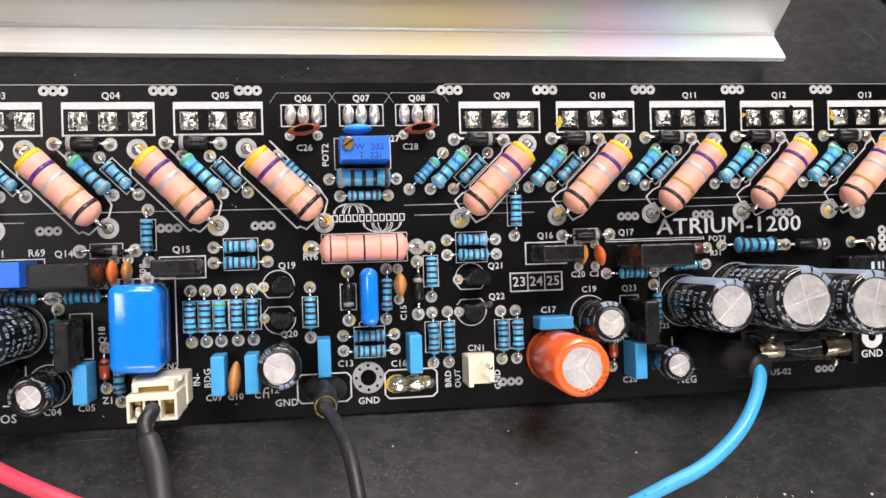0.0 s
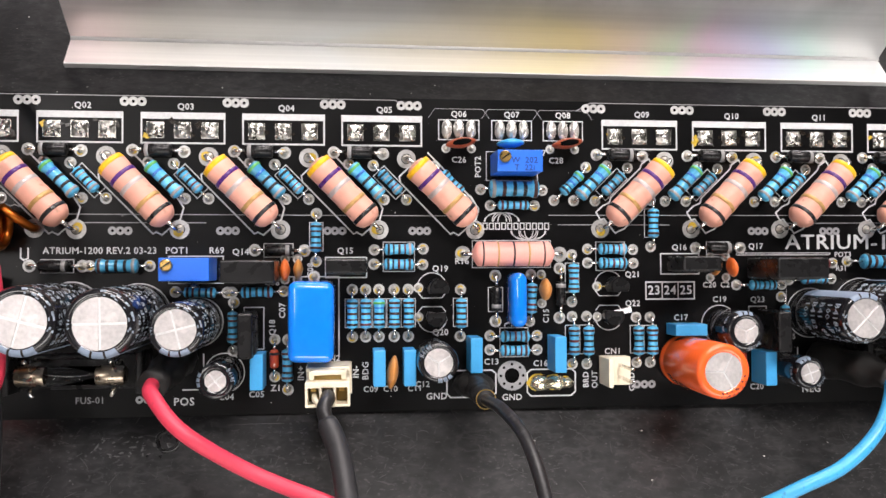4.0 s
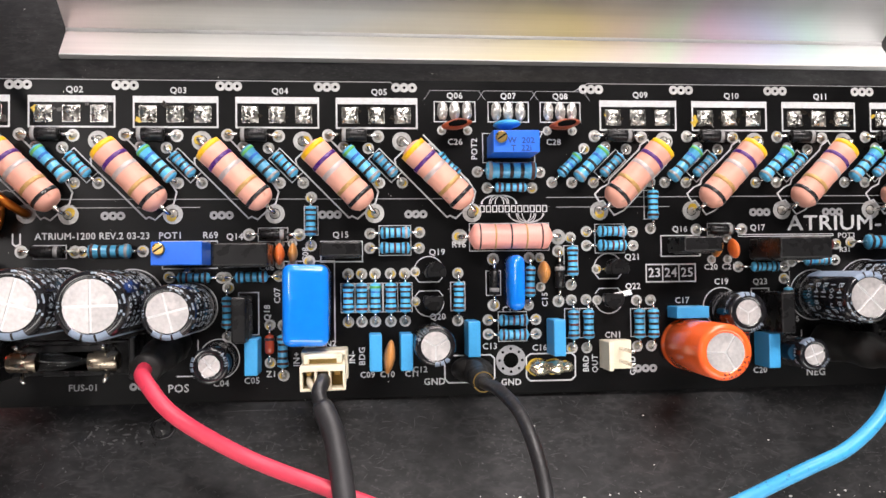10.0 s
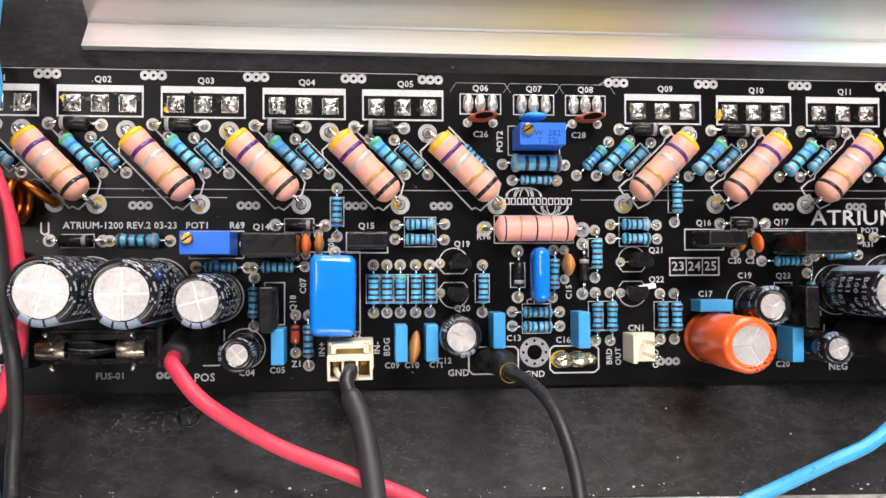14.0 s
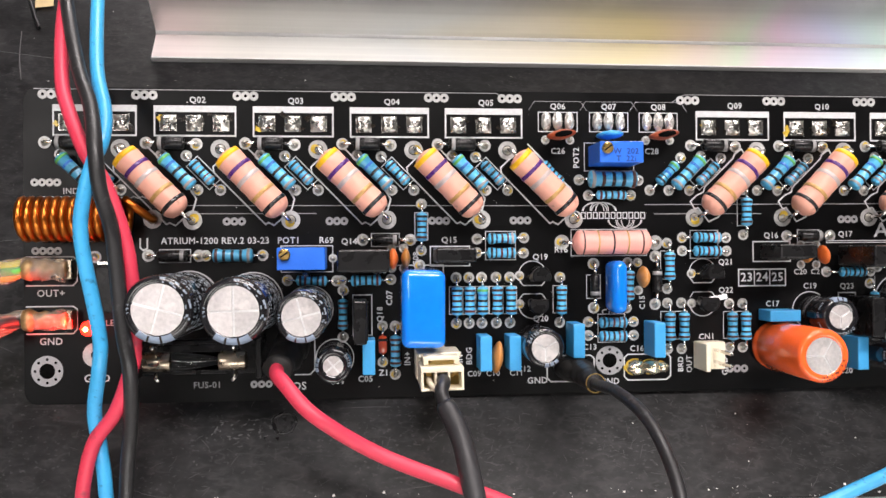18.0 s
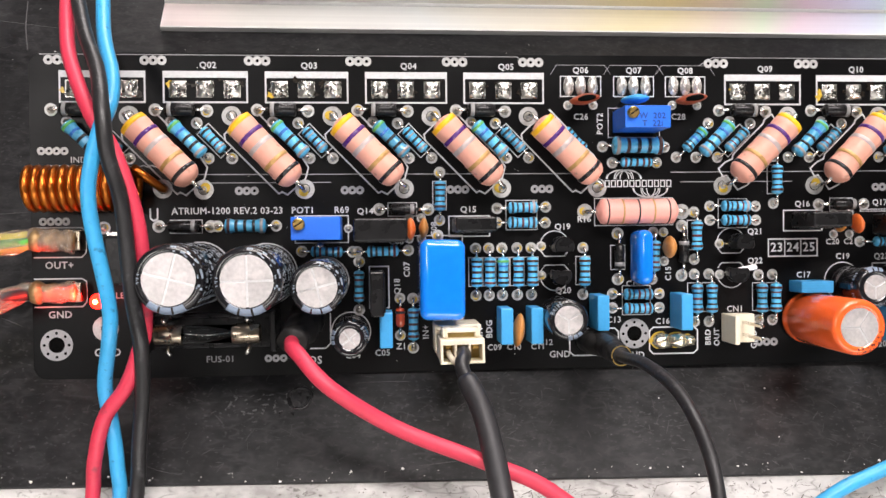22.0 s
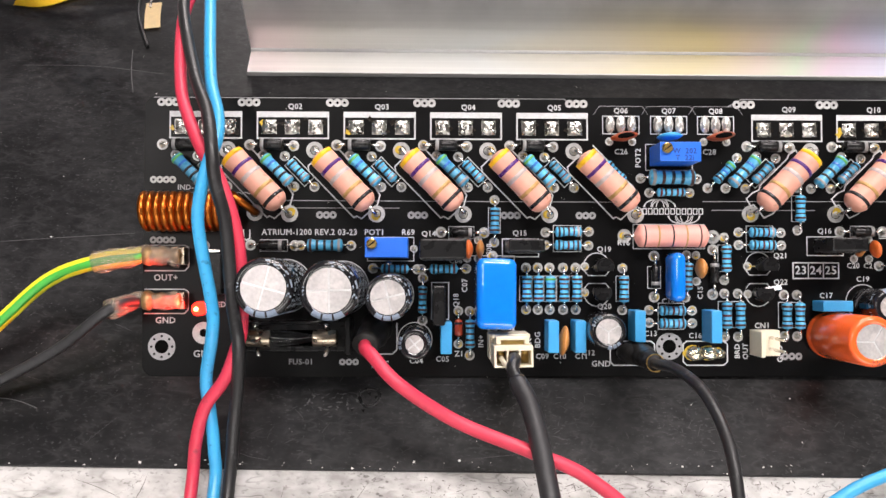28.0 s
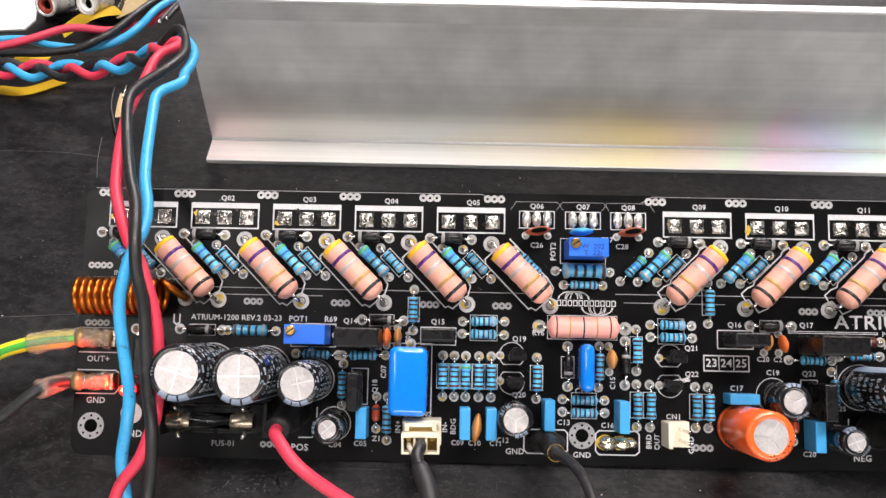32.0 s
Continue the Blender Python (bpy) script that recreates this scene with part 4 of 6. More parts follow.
def tab_transistor(x, y, wide, thick, height, turn=0, lean=(0, 0), label="black plastic power transistor standing upright"):
    ob = thing("transistor", x, y, 0, turn, label=label, category="transistor", group="upright transistors", lean=lean)
    part("package", cuboid(-wide / 2, wide / 2, -thick / 2, thick / 2, 2.2, height, 0.35), M["epoxy"], ob)
    part("package_ridge", cuboid(-wide / 2 + 0.5, wide / 2 - 0.5, -thick / 2 - 0.25, -thick / 2 + 0.2, 3.0, height - 2.5, 0.2), M["epoxy"], ob)
    for s in (-1, 0, 1):
        part("leg", cuboid(s * 2.4 - 0.4, s * 2.4 + 0.4, -0.25, 0.25, 0, 2.4), M["lead"], ob)
    return ob


def small_transistor(x, y, turn=0, lean=(0, 0), label="small black half-round transistor on three legs"):
    ob = thing("small_transistor", x, y, 0, turn, label=label, category="transistor", group="small transistors", lean=lean)
    pts = [(2.05 * math.cos(radians(a)), 2.05 * math.sin(radians(a))) for a in range(-30, 211, 20)]
    bm = prism(pts, 1.2, 4.8)
    bmesh.ops.bevel(bm, geom=[e for e in bm.edges if abs(e.verts[0].co.z - e.verts[1].co.z) < 0.01], offset=0.2, segments=1, affect="EDGES")
    part("package", bm, M["epoxy"], ob)
    for s in (-1, 0, 1):
        part("leg", tube([(s * 2.0, 0, 0), (s * 1.27, 0, 2.6)], 0.25, 6), M["lead"], ob)
    return ob


def trimmer(x, y, wide, deep, high, turn=0, lean=(0, 0)):
    ob = thing("trimmer_potentiometer", x, y, 0, turn, label="bright blue trimmer potentiometer with a brass screw", category="potentiometer", group="blue trimmers", lean=lean)
    part("case", cuboid(-wide / 2, wide / 2, -deep / 2, deep / 2, 0.5, high, 0.15), M["pot"], ob)
    screw = part("adjusting_screw", lathe([(1.15, high - 0.1), (1.15, high + 0.75), (0.95, high + 0.95), (0, high + 0.95)], 18), M["brass"], ob, "brass slotted screw", at=pose(-(wide / 2 - 1.5) / 1000, (deep / 2 - 1.4) / 1000, 0))
    part("slot", cuboid(-0.95, 0.95, -0.15, 0.15, high + 0.9, high + 0.98), M["char"], screw, at=pose(0, 0, 0, 0, 0, 35))
    for s in (-1, 0, 1):
        part("foot", cuboid(s * 2.5 - 0.4, s * 2.5 + 0.4, -0.4, 0.4, 0, 0.6), M["lead"], ob)
    return ob


# ---- the row of power stages along the top edge ----
def stage(label, qx, qy, side):
    silk_box(qx - 8, qy - 2.6, qx + 8.2, qy + 3.4, 0.34)
    bar(qx + 0.1, qy + 2.75, 16.0, 1.0)
    legend(label, qx + 0.6, qy + 4.7, 1.35)
    for i in (-1, 0, 1):
        x = qx + i * 5.3
        key = ("transistor_pad", rng.randrange(5))

        def lump():
            bm = cuboid(-1.65, 1.65, -1.7, 1.7, 0.0, 0.12)
            for f in bm.faces:
                f.material_index = 0
            g = 9
            grid = []
            for u in range(g):
                grid.append([])
                for v in range(g):
                    rim = u in (0, g - 1) or v in (0, g - 1)
                    fall = 1 - 0.8 * max(abs(u - 4), abs(v - 4)) / 4
                    grid[-1].append(bm.verts.new(((u / (g - 1) - 0.5) * 3.0 + (0 if rim else rng.uniform(-0.12, 0.12)), (v / (g - 1) - 0.5) * 3.1, 0.13 + (0 if rim else 0.15 + fall * 0.55 + rng.uniform(-0.3, 0.36)))))
            for u in range(g - 1):
                for v in range(g - 1):
                    f = bm.faces.new((grid[u][v], grid[u + 1][v], grid[u + 1][v + 1], grid[u][v + 1]))
                    f.material_index, f.smooth = 1, rng.random() < 0.85
            return bm
        part("transistor_pad", shared(key, lump, [M["lump"], M["lump"]]), None, pcb, at=pose(x / 1000, qy / 1000, 0, 0, 0, rng.choice((0, 90, 180, 270))))
        for k in range(rng.randrange(1, 4)):
            blotch = bmesh.new()
            rr, ph = rng.uniform(0.25, 0.75), rng.uniform(0, 6)
            blotch.faces.new([blotch.verts.new((rr * (1 + 0.45 * math.sin(3 * a + ph)) * math.cos(a), rr * (1 + 0.4 * math.sin(2 * a + ph)) * math.sin(a), 0.05 + 0.004 * k)) for a in (2 * math.pi * j / 14 for j in range(14))])
            left = rng.random() < 0.5
            part("flux_stain", blotch, M["flux" if (left and i == -1) else "char"], pcb, at=pose((x + (rng.uniform(-2.4, -1.5) if left else rng.uniform(1.2, 2.2))) / 1000, (qy + rng.uniform(-1.4, 2.0)) / 1000, 0.0001))
    if side < 0:
        diode(qx - 9.7, qy - 4.1, qx + 0.3, qy - 4.3, band=-1)
        film(qx - 6.7, qy - 6.5, qx + 0.5, qy - 13.7, "gdkkw", 8.6, 2.9, 2.0, group="large film resistors", label="blue one-watt film resistor with a green end band", pad_r=1.15)
        film(qx - 1.7, qy - 6.7, qx + 5.1, qy - 13.7, "kwkrw", 5.8, 2.15, 1.3)
        a, b = (qx + 5.1, qy - 5.3), (qx + 19.3, qy - 19.9)
    else:
        diode(qx - 9.3, qy - 3.9, qx + 0.7, qy - 4.1, band=1)
        film(qx - 7.1, qy - 6.2, qx - 14.3, qy - 13.6, "gdkkw", 8.6, 2.9, 2.0, group="large film resistors", label="blue one-watt film resistor with a green end band", pad_r=1.15)
        film(qx - 2.6, qy - 6.6, qx - 9.7, qy - 13.6, "kwkrw", 5.8, 2.15, 1.3)
        a, b = (qx + 5.5, qy - 5.0), (qx - 8.6, qy - 19.5)
    power_resistor(*a, *b)
    for (ax, ay), (bx, by), half in (((-1.7, -6.7), (5.1, -13.7), 3.3),) if side < 0 else (((-2.6, -6.6), (-9.7, -13.6), 3.3),):
        mx, my = qx + (ax + bx) / 2, qy + (ay + by) / 2
        u = Vector((bx - ax, by - ay)).normalized()
        v = Vector((-u.y, u.x))
        silk_line([(mx + u.x * p + v.x * q, my + u.y * p + v.y * q) for p, q in ((-half, -1.55), (half, -1.55), (half, 1.55), (-half, 1.55))], 0.18, True)
    d = Vector((b[0] - a[0], b[1] - a[1])).normalized()
    n = Vector((-d.y, d.x))
    if n.y > 0:
        n = -n
    mid = Vector(((a[0] + b[0]) / 2, (a[1] + b[1]) / 2))
    near = ((-8.6, 1.0), (-8.6, 3.6), (-7.6, 4.3), (7.2, 4.3), (7.4, 3.6), (8.6, 3.2), (8.8, -1.6), (7.6, -3.6), (5.2, -4.1), (-8.0, -4.1))
    far = ((-7.6, -1.4), (-8.0, -2.7), (-6.1, -3.1), (-5.2, -2.7), (3.8, -2.95), (4.7, -2.4), (6.2, -3.0), (8.2, -3.1), (8.7, -1.3), (8.0, -0.9), (8.5, 2.9), (6.4, 3.7), (-7.0, 3.7))
    lo = [mid + d * u + n * v for u, v in (near if side < 0 else far)]
    silk_line([tuple(p) for p in lo], 0.3)


for i in range(5):
    stage("Q0%d" % (5 - i), -26.9 - 19.85 * i, -0.8 + 0.02 * i, -1)
    stage(("Q09", "Q10", "Q11", "Q12", "Q13")[i], 27.6 + 19.85 * i, -0.95 - 0.02 * i, 1)
for x in (-114.7, -96.4, -76.2, -56.2, -36.8, -21.2, 17.7, 37.1, 57.8, 77.4, 97.4, 115.5):
    vias(x, 4.9)
for x in (-78.6, -57.7, -36.4, -19.1, 53.8, 70.0, 87.9):
    vias(x, -20.9, dull=True, r=0.85, pitch=1.5)
vias(-115.8, -12.9, 4, 1.45, 0.8)
vias(-115.7, -26.7, 4, 1.45, 0.8)
# vias near the front edge, shade put into their dull grey
vias(28.3, -53.2, 3, 1.6, 0.85, True)
vias(96.3, -54.2, 3, 1.5, 0.75, True)
vias(-73.3, -54.4, 3, 1.5, 0.75, True)
film(-16.0, -7.5, -9.1, -14.5, "kbkbn", 5.8, 2.2, 1.3)
film(9.1, -14.5, 16.0, -7.5, "kkdkg", 5.8, 2.3, 1.3)

# driver transistors in the middle of the top row: three round joints each
for name, x0 in (("Q06", -10.9), ("Q07", 0.2), ("Q08", 11.1)):
    silk_box(x0 - 4.2, -2.0, x0 + 4.2, 2.1, 0.2)
    legend(name, x0, 3.3, 1.35)
    silk_line(((x0 - 6.3, 2.5), (x0 - 5.0, 4.4), (x0 + 5.0, 4.4), (x0 + 6.3, 2.5)), 0.1, m="dull", name="copper_track")
    for i in (-1, 0, 1):
        part("driver_joint", shared(("driver_joint", i), lambda: lumpy(lathe([(0.0, 0.85), (0.45, 0.82), (0.8, 0.62), (1.02, 0.3), (1.12, 0.0)], 18), 0.22, i), M["tin"], True), None, pcb, at=pose((x0 + i * 2.5) / 1000, 0.2 / 1000, 0, 0, 0, 180 * (x0 > 5)) @ Matrix.Diagonal((1.0, 1.85, 1, 1)))
disc_cap(-10.9, -2.9, 6.4, 2.3, 5.0, 9, "rust", 0.6, lean=(3, 0), label="rust-brown dipped disc capacitor on edge below driver joints")
disc_cap(11.2, -2.8, 6.6, 2.3, 5.0, 9, "rust", 0.6, lean=(3, 0), label="rust-brown dipped disc capacitor on edge below driver joints")
for x in (-13.6, -8.3, 8.3, 13.6):
    pad(x, -3.8, 0.95, "plain")
legend("C26", -10.9, -6.2, 1.35)
legend("C28", 9.6, -6.2, 1.35)
legend("POT2", -6.9, -7.6, 1.35, 90)
silk_box(-5.2, -4.4, 5.6, -10.4, 0.16)
legend("C27", 5.9, -4.6, 1.35)
trim = trimmer(0.1, -7.4, 9.1, 4.3, 9.4)
for s, y in (("W  202", 0.1), ("T  22i", -1.4)):
    legend(s, 0.9, y, 1.25, m="navy", z=9.43, parent=trim)
disc_cap(-0.9, -3.3, 5.6, 1.9, 6.8, 2, "box", 1.0, label="bright blue dipped capacitor behind the trimmer")
film(-6.4, -12.3, 6.6, -12.4, "wnkkn", 10.2, 3.7, 2.4, group="large film resistors", label="fat blue film resistor below the trimmer")
film(-4.4, -15.6, 4.9, -15.6, "rkbrb", 6.4, 2.0, 1.2)

# maker's mark: globe arcs and a bar of lettering
for cx, cy, up in ((-2.0, -19.8, 1), (3.6, -20.0, -1)):
    for off, rx in ((0.0, 3.7), (-0.9, 2.6), (0.9, 2.6), (-0.5, 1.5), (0.6, 1.4)):
        silk_line([(cx + off + rx * math.cos(radians(a)), cy + up * (0.95 + 1.75 * math.sin(radians(a)))) for a in range(0, 181, 15)], 0.2)
for i in range(11):
    silk_line([(-5.5 + i * 1.3 + u * 0.42, -19.9 + v * 0.62) for u, v in ((-1, -1), (-1, 1), (1, 1), (1, -1))], 0.2, True)

# ---- the left end of the board ----
mount_hole(-115.7, -50.9)
mount_hole(0.0, -50.9)
mount_hole(116.3, -51.1)
for y0, y1, s, ty in ((-27.9, -33.7, "OUT+", -35.3), (-37.9, -43.4, "GND", -45.0)):
    silk_line(((-119.6, y1), (-110.6, y1), (-109.8, y1 + 0.9), (-109.8, y0 - 0.6), (-110.6, y0), (-119.6, y0)), 0.24)
    legend(s, -114.9, ty, 1.5)
legend("GND", -106.0, -52.6, 1.7)
part("ground_pad", disc(2.5, 0.03, 28, 0.9), M["ring"], pcb, at=pose(-0.1063, -0.0478, 0))
part("ground_hole", disc(0.9, 0.02, 18), M["hole"], pcb, at=pose(-0.1063, -0.0478, 0))
legend("IND-1", -110.2, -14.7, 1.3)
legend("LED", -102.8, -41.4, 1.3)
coil = thing("inductor_coil", -108.6, -20.5, 0, label="air-wound coil of shiny enamelled copper wire", category="inductor")
turns = 12
pts = []
for i in range(turns * 16 + 1):
    a = 2 * math.pi * i / 16
    pts.append((-9.7 + 19.4 * i / (turns * 16), 3.75 * math.cos(a), 4.7 + 3.75 * math.sin(a)))
part("winding", tube(pts, 0.84, 8), M["copper"], coil)
part("coil_end", tube([(9.7, 3.75, 4.7), (11.6, 2.2, 4.6), (13.9, 0.2, 2.2), (14.0, 0.1, 0)], 0.84, 8, 4), M["copper"], coil)
part("coil_end", tube([(-9.7, 3.75, 4.7), (-10.3, 2.0, 2.5), (-10.4, 1.2, 0)], 0.84, 8, 4), M["copper"], coil)
silk_line([(-117 + i * 0.8, -16.1 + 0.35 * (i % 2)) for i in range(30)], 0.22)
pad(-94.9, -20.4, 1.9)
silk_line(((-97.4, -24.4), (-97.4, -26.2), (-96.8, -26.7), (-96.0, -26.3), (-96.0, -24.4)), 0.3)
legend("ATRIUM-1200 REV.2 03-23", -82.4, -24.9, 1.45, wide=0.97)
diode(-95.8, -27.8, -85.7, -27.9, 5.6, 2.2, 1)
silk_box(-93.6, -26.6, -87.4, -29.2, 0.16)
film(-84.4, -27.9, -72.9, -27.9, "bkkkw", 8.0, 2.9, 1.6, label="light blue film resistor with black bands beside a diode")
pad(-106.3, -28.0, 1.25)
tall = thing("rectifier", -102.8, -34.4, 0, label="glossy black block rectifier standing among wires", category="rectifier")
part("case", cuboid(-1.9, 1.9, -4.6, 4.6, 0.4, 5.6, 0.4), M["epoxy"], tall)
for y in (-3, 3):
    part("leg", cuboid(-0.4, 0.4, y - 0.3, y + 0.3, 0, 0.6), M["lead"], tall)
part("terminal_strip", cuboid(-2.4, 0.6, 4.9, 5.5, 0.3, 2.2), M["lead"], tall)
bulb = thing("indicator_led", -106.7, -42.2, 0, label="small glowing red indicator lamp on the board", category="LED")
part("lens", lathe([(1.5, 0.3), (1.5, 3.4), (1.2, 4.3), (0.6, 4.8), (0, 4.9)], 18), M["led"], bulb, smooth=True)
part("core", lathe([(0.0, 4.96), (0.35, 4.93), (0.5, 4.8), (0.5, 4.6)], 16), M["hot"], bulb, "white-hot glowing core", smooth=True)
part("collar", lathe([(1.75, 0.05), (1.75, 0.7), (1.5, 0.7)], 18), M["red"], bulb)
glow = bpy.data.lights.new("indicator_glow", "SPOT")
glow.energy, glow.color, glow.shadow_soft_size = 0.035, (1, 0.03, 0.02), 0.001
glow.spot_size, glow.spot_blend = radians(95), 0.6
gl = new("indicator_glow", glow)
gl.matrix_world = BOARD @ look((-0.1088, -0.0418, 0.0056), (-0.119, -0.0385, 0.0042))


def fuse(x, y, tag, tx):
    ob = thing("fuse_holder", x, y, 0, label="black fuse holder with a glass tube fuse between nickel caps", category="fuse", group="glass fuses")
    part("base", cuboid(-12.6, 12.6, -3.4, 3.4, 0, 2.6, 0.3), M["epoxy"], ob)
    part("tray", cuboid(-7.6, 7.6, -2.6, 2.6, 2.4, 3.4, 0.2), M["epoxy"], ob)
    for s in (-1, 1):
        part("end_wall", cuboid(s * 12.0 - 0.6, s * 12.0 + 0.6, -3.6, 4.2, 0, 8.6, 0.3), M["epoxy"], ob)
        part("cap", lathe([(0, s * 9.8), (1.6, s * 9.8), (1.84, s * 9.55), (1.88, s * 4.9), (1.76, s * 4.6)], 24, "X"), M["nickel"], ob, "shiny nickel end cap", at=pose(0, 0, 0.0090), smooth=True)
        part("clip", tube([(s * 7.6, -2.2, 1.5), (s * 7.6, -2.7, 5.0), (s * 7.6, -2.3, 7.4), (s * 7.4, -3.2, 9.0), (s * 7.0, -3.9, 8.6)], 0.42, 6, 3), M["lead"], ob)
        part("clip", tube([(s * 7.6, 2.2, 2.2), (s * 7.6, 2.6, 6.0), (s * 7.6, 2.3, 9.6), (s * 7.6, 3.0, 11.6)], 0.42, 6, 3), M["lead"], ob)
    part("glass_tube", lathe([(1.74, -5.6), (1.74, 5.6), (1.5, 5.6), (1.5, -5.6), (1.74, -5.6)], 24, "X"), M["tube"], ob, at=pose(0, 0, 0.0090), smooth=True)
    part("fuse_wire", tube([(-5.4, 0.3, 9.0), (0, -0.2, 8.8), (5.4, 0.5, 9.3)], 0.09, 5, 3), M["lead"], ob)
    # dull ink: the shade over this legend is painted into it
    legend(tag, tx, -54.4, 1.4, m="dull")


fuse(-84.8, -48.3, "FUS-01", -84.2)
fuse(85.6, -48.4, "FUS-02", 85.8)

# big smoothing capacitors
electrolytic(-87.8, -37.1, 12.0, 26.0, 4, -15, 279)
electrolytic(-74.9, -37.6, 12.0, 26.0, 4, 1, 266)
electrolytic(-63.5, -39.1, 9.6, 21.4, 4, 14, 254)
electrolytic(65.3, -38.5, 10.0, 20.0, 4, 45, 48, label="black electrolytic capacitor with a cross-scored aluminium top")
electrolytic(77.0, -37.4, 12.0, 25.0, 4, 14, 52)
electrolytic(91.2, -38.7, 12.0, 24.2, 4, -12, 94)
for x, y, r in ((-87.8, -37.1, 6.1), (-74.9, -37.5, 6.1), (-63.5, -39.1, 4.9), (65.3, -38.5, 5.3), (77, -37.4, 6.3), (91.4, -38.6, 6.3)):
    silk_arc(x, y, r, 0, 360, 0.22)

# ---- left of the middle ----
legend("POT1", -67.6, -24.9, 1.4)
legend("R69", -59.9, -24.9, 1.4)
trimmer(-64.4, -28.6, 9.3, 4.4, 9.9)
silk_box(-69.2, -26.0, -58.6, -31.4, 0.2)
part("trimmer_joint", lathe([(0.0, 1.5), (0.6, 1.4), (0.95, 0.8), (1.0, 0.0)], 14), M["lump"], pcb, at=pose(-0.0642, -0.0322, 0), smooth=True)
pad(-58.6, -28.6, 0.9, "plain")
film(-67.9, -33.1, -57.8, -33.3, "krkkb", 6.2, 2.1)
film(-56.9, -33.3, -46.6, -33.1, "kkkkr", 6.2, 2.3)
film(-56.5, -35.3, -56.6, -45.0, "krkkb", 6.2, 2.1)
diode(-52.4, -24.8, -42.5, -24.9, 5.0, 2.0, 1)
silk_box(-50.6, -23.5, -44.8, -26.2, 0.16)
legend("Q14", -55.2, -25.2, 1.35)
tab_transistor(-52.2, -29.0, 10.0, 4.2, 14.5, label="black power transistor standing upright beside the trimmer")
disc_cap(-46.2, -28.8, 4.4, 2.2, 4.2, 90, "tango", 0.8)
disc_cap(-43.6, -28.7, 4.2, 2.0, 4.2, 88, "ochre", 0.8)
for x in (-46.4, -43.9):
    pad(x, -26.6, 0.95, "plain")
    pad(x, -30.8, 0.95, "plain")
legend("C06", -49.0, -31.4, 1.3)
legend("C08", -41.3, -28.9, 1.3, 90)
film(-40.1, -17.4, -40.2, -27.1, "kbkkb")
silk_box(-41.5, -19.2, -38.8, -25.0, 0.16)
legend("Q15", -34.3, -25.0, 1.35)
silk_box(-38.3, -26.3, -30.0, -30.4, 0.24)
tab_transistor(-34.0, -28.1, 7.9, 2.8, 11.3, label="black transistor standing upright in its outlined place")
film(-28.4, -24.8, -18.4, -24.6, "kkbrs")
film(-28.5, -27.7, -18.5, -27.8, "kkrbn")
silk_box(-26.6, -23.2, -20.2, -29.2, 0.16)
electrolytic(-58.2, -49.4, 7.0, 12.0, 4, 40, 135, prints=3, rim=0.44, label="small black electrolytic capacitor with a scored aluminium top", group="small electrolytic capacitors")
silk_arc(-58.3, -49.3, 3.9)
legend("C04", -58.0, -54.2, 1.35)
tab_transistor(-53.0, -41.2, 8.6, 2.7, 11.2, 90, label="black transistor standing upright beside a blue capacitor")
silk_box(-54.5, -36.3, -50.6, -44.7, 0.22)
legend("Q18", -48.9, -40.4, 1.3, 90)
film_box(-51.3, -48.5, 2.5, 7.0, 7.0)
legend("C05", -52.0, -53.8, 1.35)


def zener(x, y1, y2):
    ob = thing("zener_diode", x, (y1 + y2) / 2, 0, 90, label="tiny amber glass diode on thin legs", category="diode", group="glass diodes")
    part("glass_body", lathe([(0, -1.9), (0.7, -1.85), (0.95, -1.4), (0.95, 1.4), (0.7, 1.85), (0, 1.9)], 14, "X"), M["zener"], ob, at=pose(0, 0, 0.0012), smooth=True)
    part("band", lathe([(0.96, -0.25), (0.98, 0), (0.96, 0.25)], 14, "X"), M["k"], ob, at=pose(0.001, 0, 0.0012))
    h = abs(y1 - y2) / 2
    for s in (-1, 1):
        part("lead", tube([(s * h, 0, 0), (s * h, 0, 0.9), (s * (h - 0.4), 0, 1.2), (s * 1.7, 0, 1.2)], 0.25, 6), M["lead"], ob)
    pad(x, y1, 1.1)
    pad(x, y2, 1.1)


zener(-48.4, -42.8, -50.3)
legend("Z1", -48.2, -52.6, 1.35)
film(-45.8, -42.9, -45.8, -52.9, "bkbkb", 6.4, 2.3)
legend("CN2", -37.1, -46.8, 1.3)
legend("C07", -46.9, -37.0, 1.35, 90)
dipped = thing("dipped_film_capacitor", -40.6, -38.6, 0, label="large glossy bright blue dipped film capacitor", category="capacitor")
bm = cuboid(-4.3, 4.3, -7.6, 7.6, 0.4, 13.4, 1.45, 4)
for v in bm.verts:
    v.co += Vector((0.22, 0.25, 0.3)) * noise.noise(v.co * 0.16)
part("body", bm, M["dip"], dipped, smooth=True)
for ly in (-6.2, 6.2):
    part("lead", tube([(0, ly, 0), (0, ly * 0.9, 1.4)], 0.3, 6), M["lead"], dipped)
silk_line(((-45.6, -30.2), (-35.6, -30.2), (-35.6, -46.4)), 0.22)
for y in (-30.2, -46.8):
    pad(-40.6, y, 1.2)
for i, (b1, x) in enumerate((("krbbk", -32.9), ("nkbkr", -30.2), ("gdkbk", -27.5), ("brbkn", -24.4), ("bbkkb", -21.5))):
    film(x, -32.9, x, -42.5, b1, group="five resistors in a row")
    silk_box(x - 1.45, -34.8, x + 1.45, -40.6, 0.16)
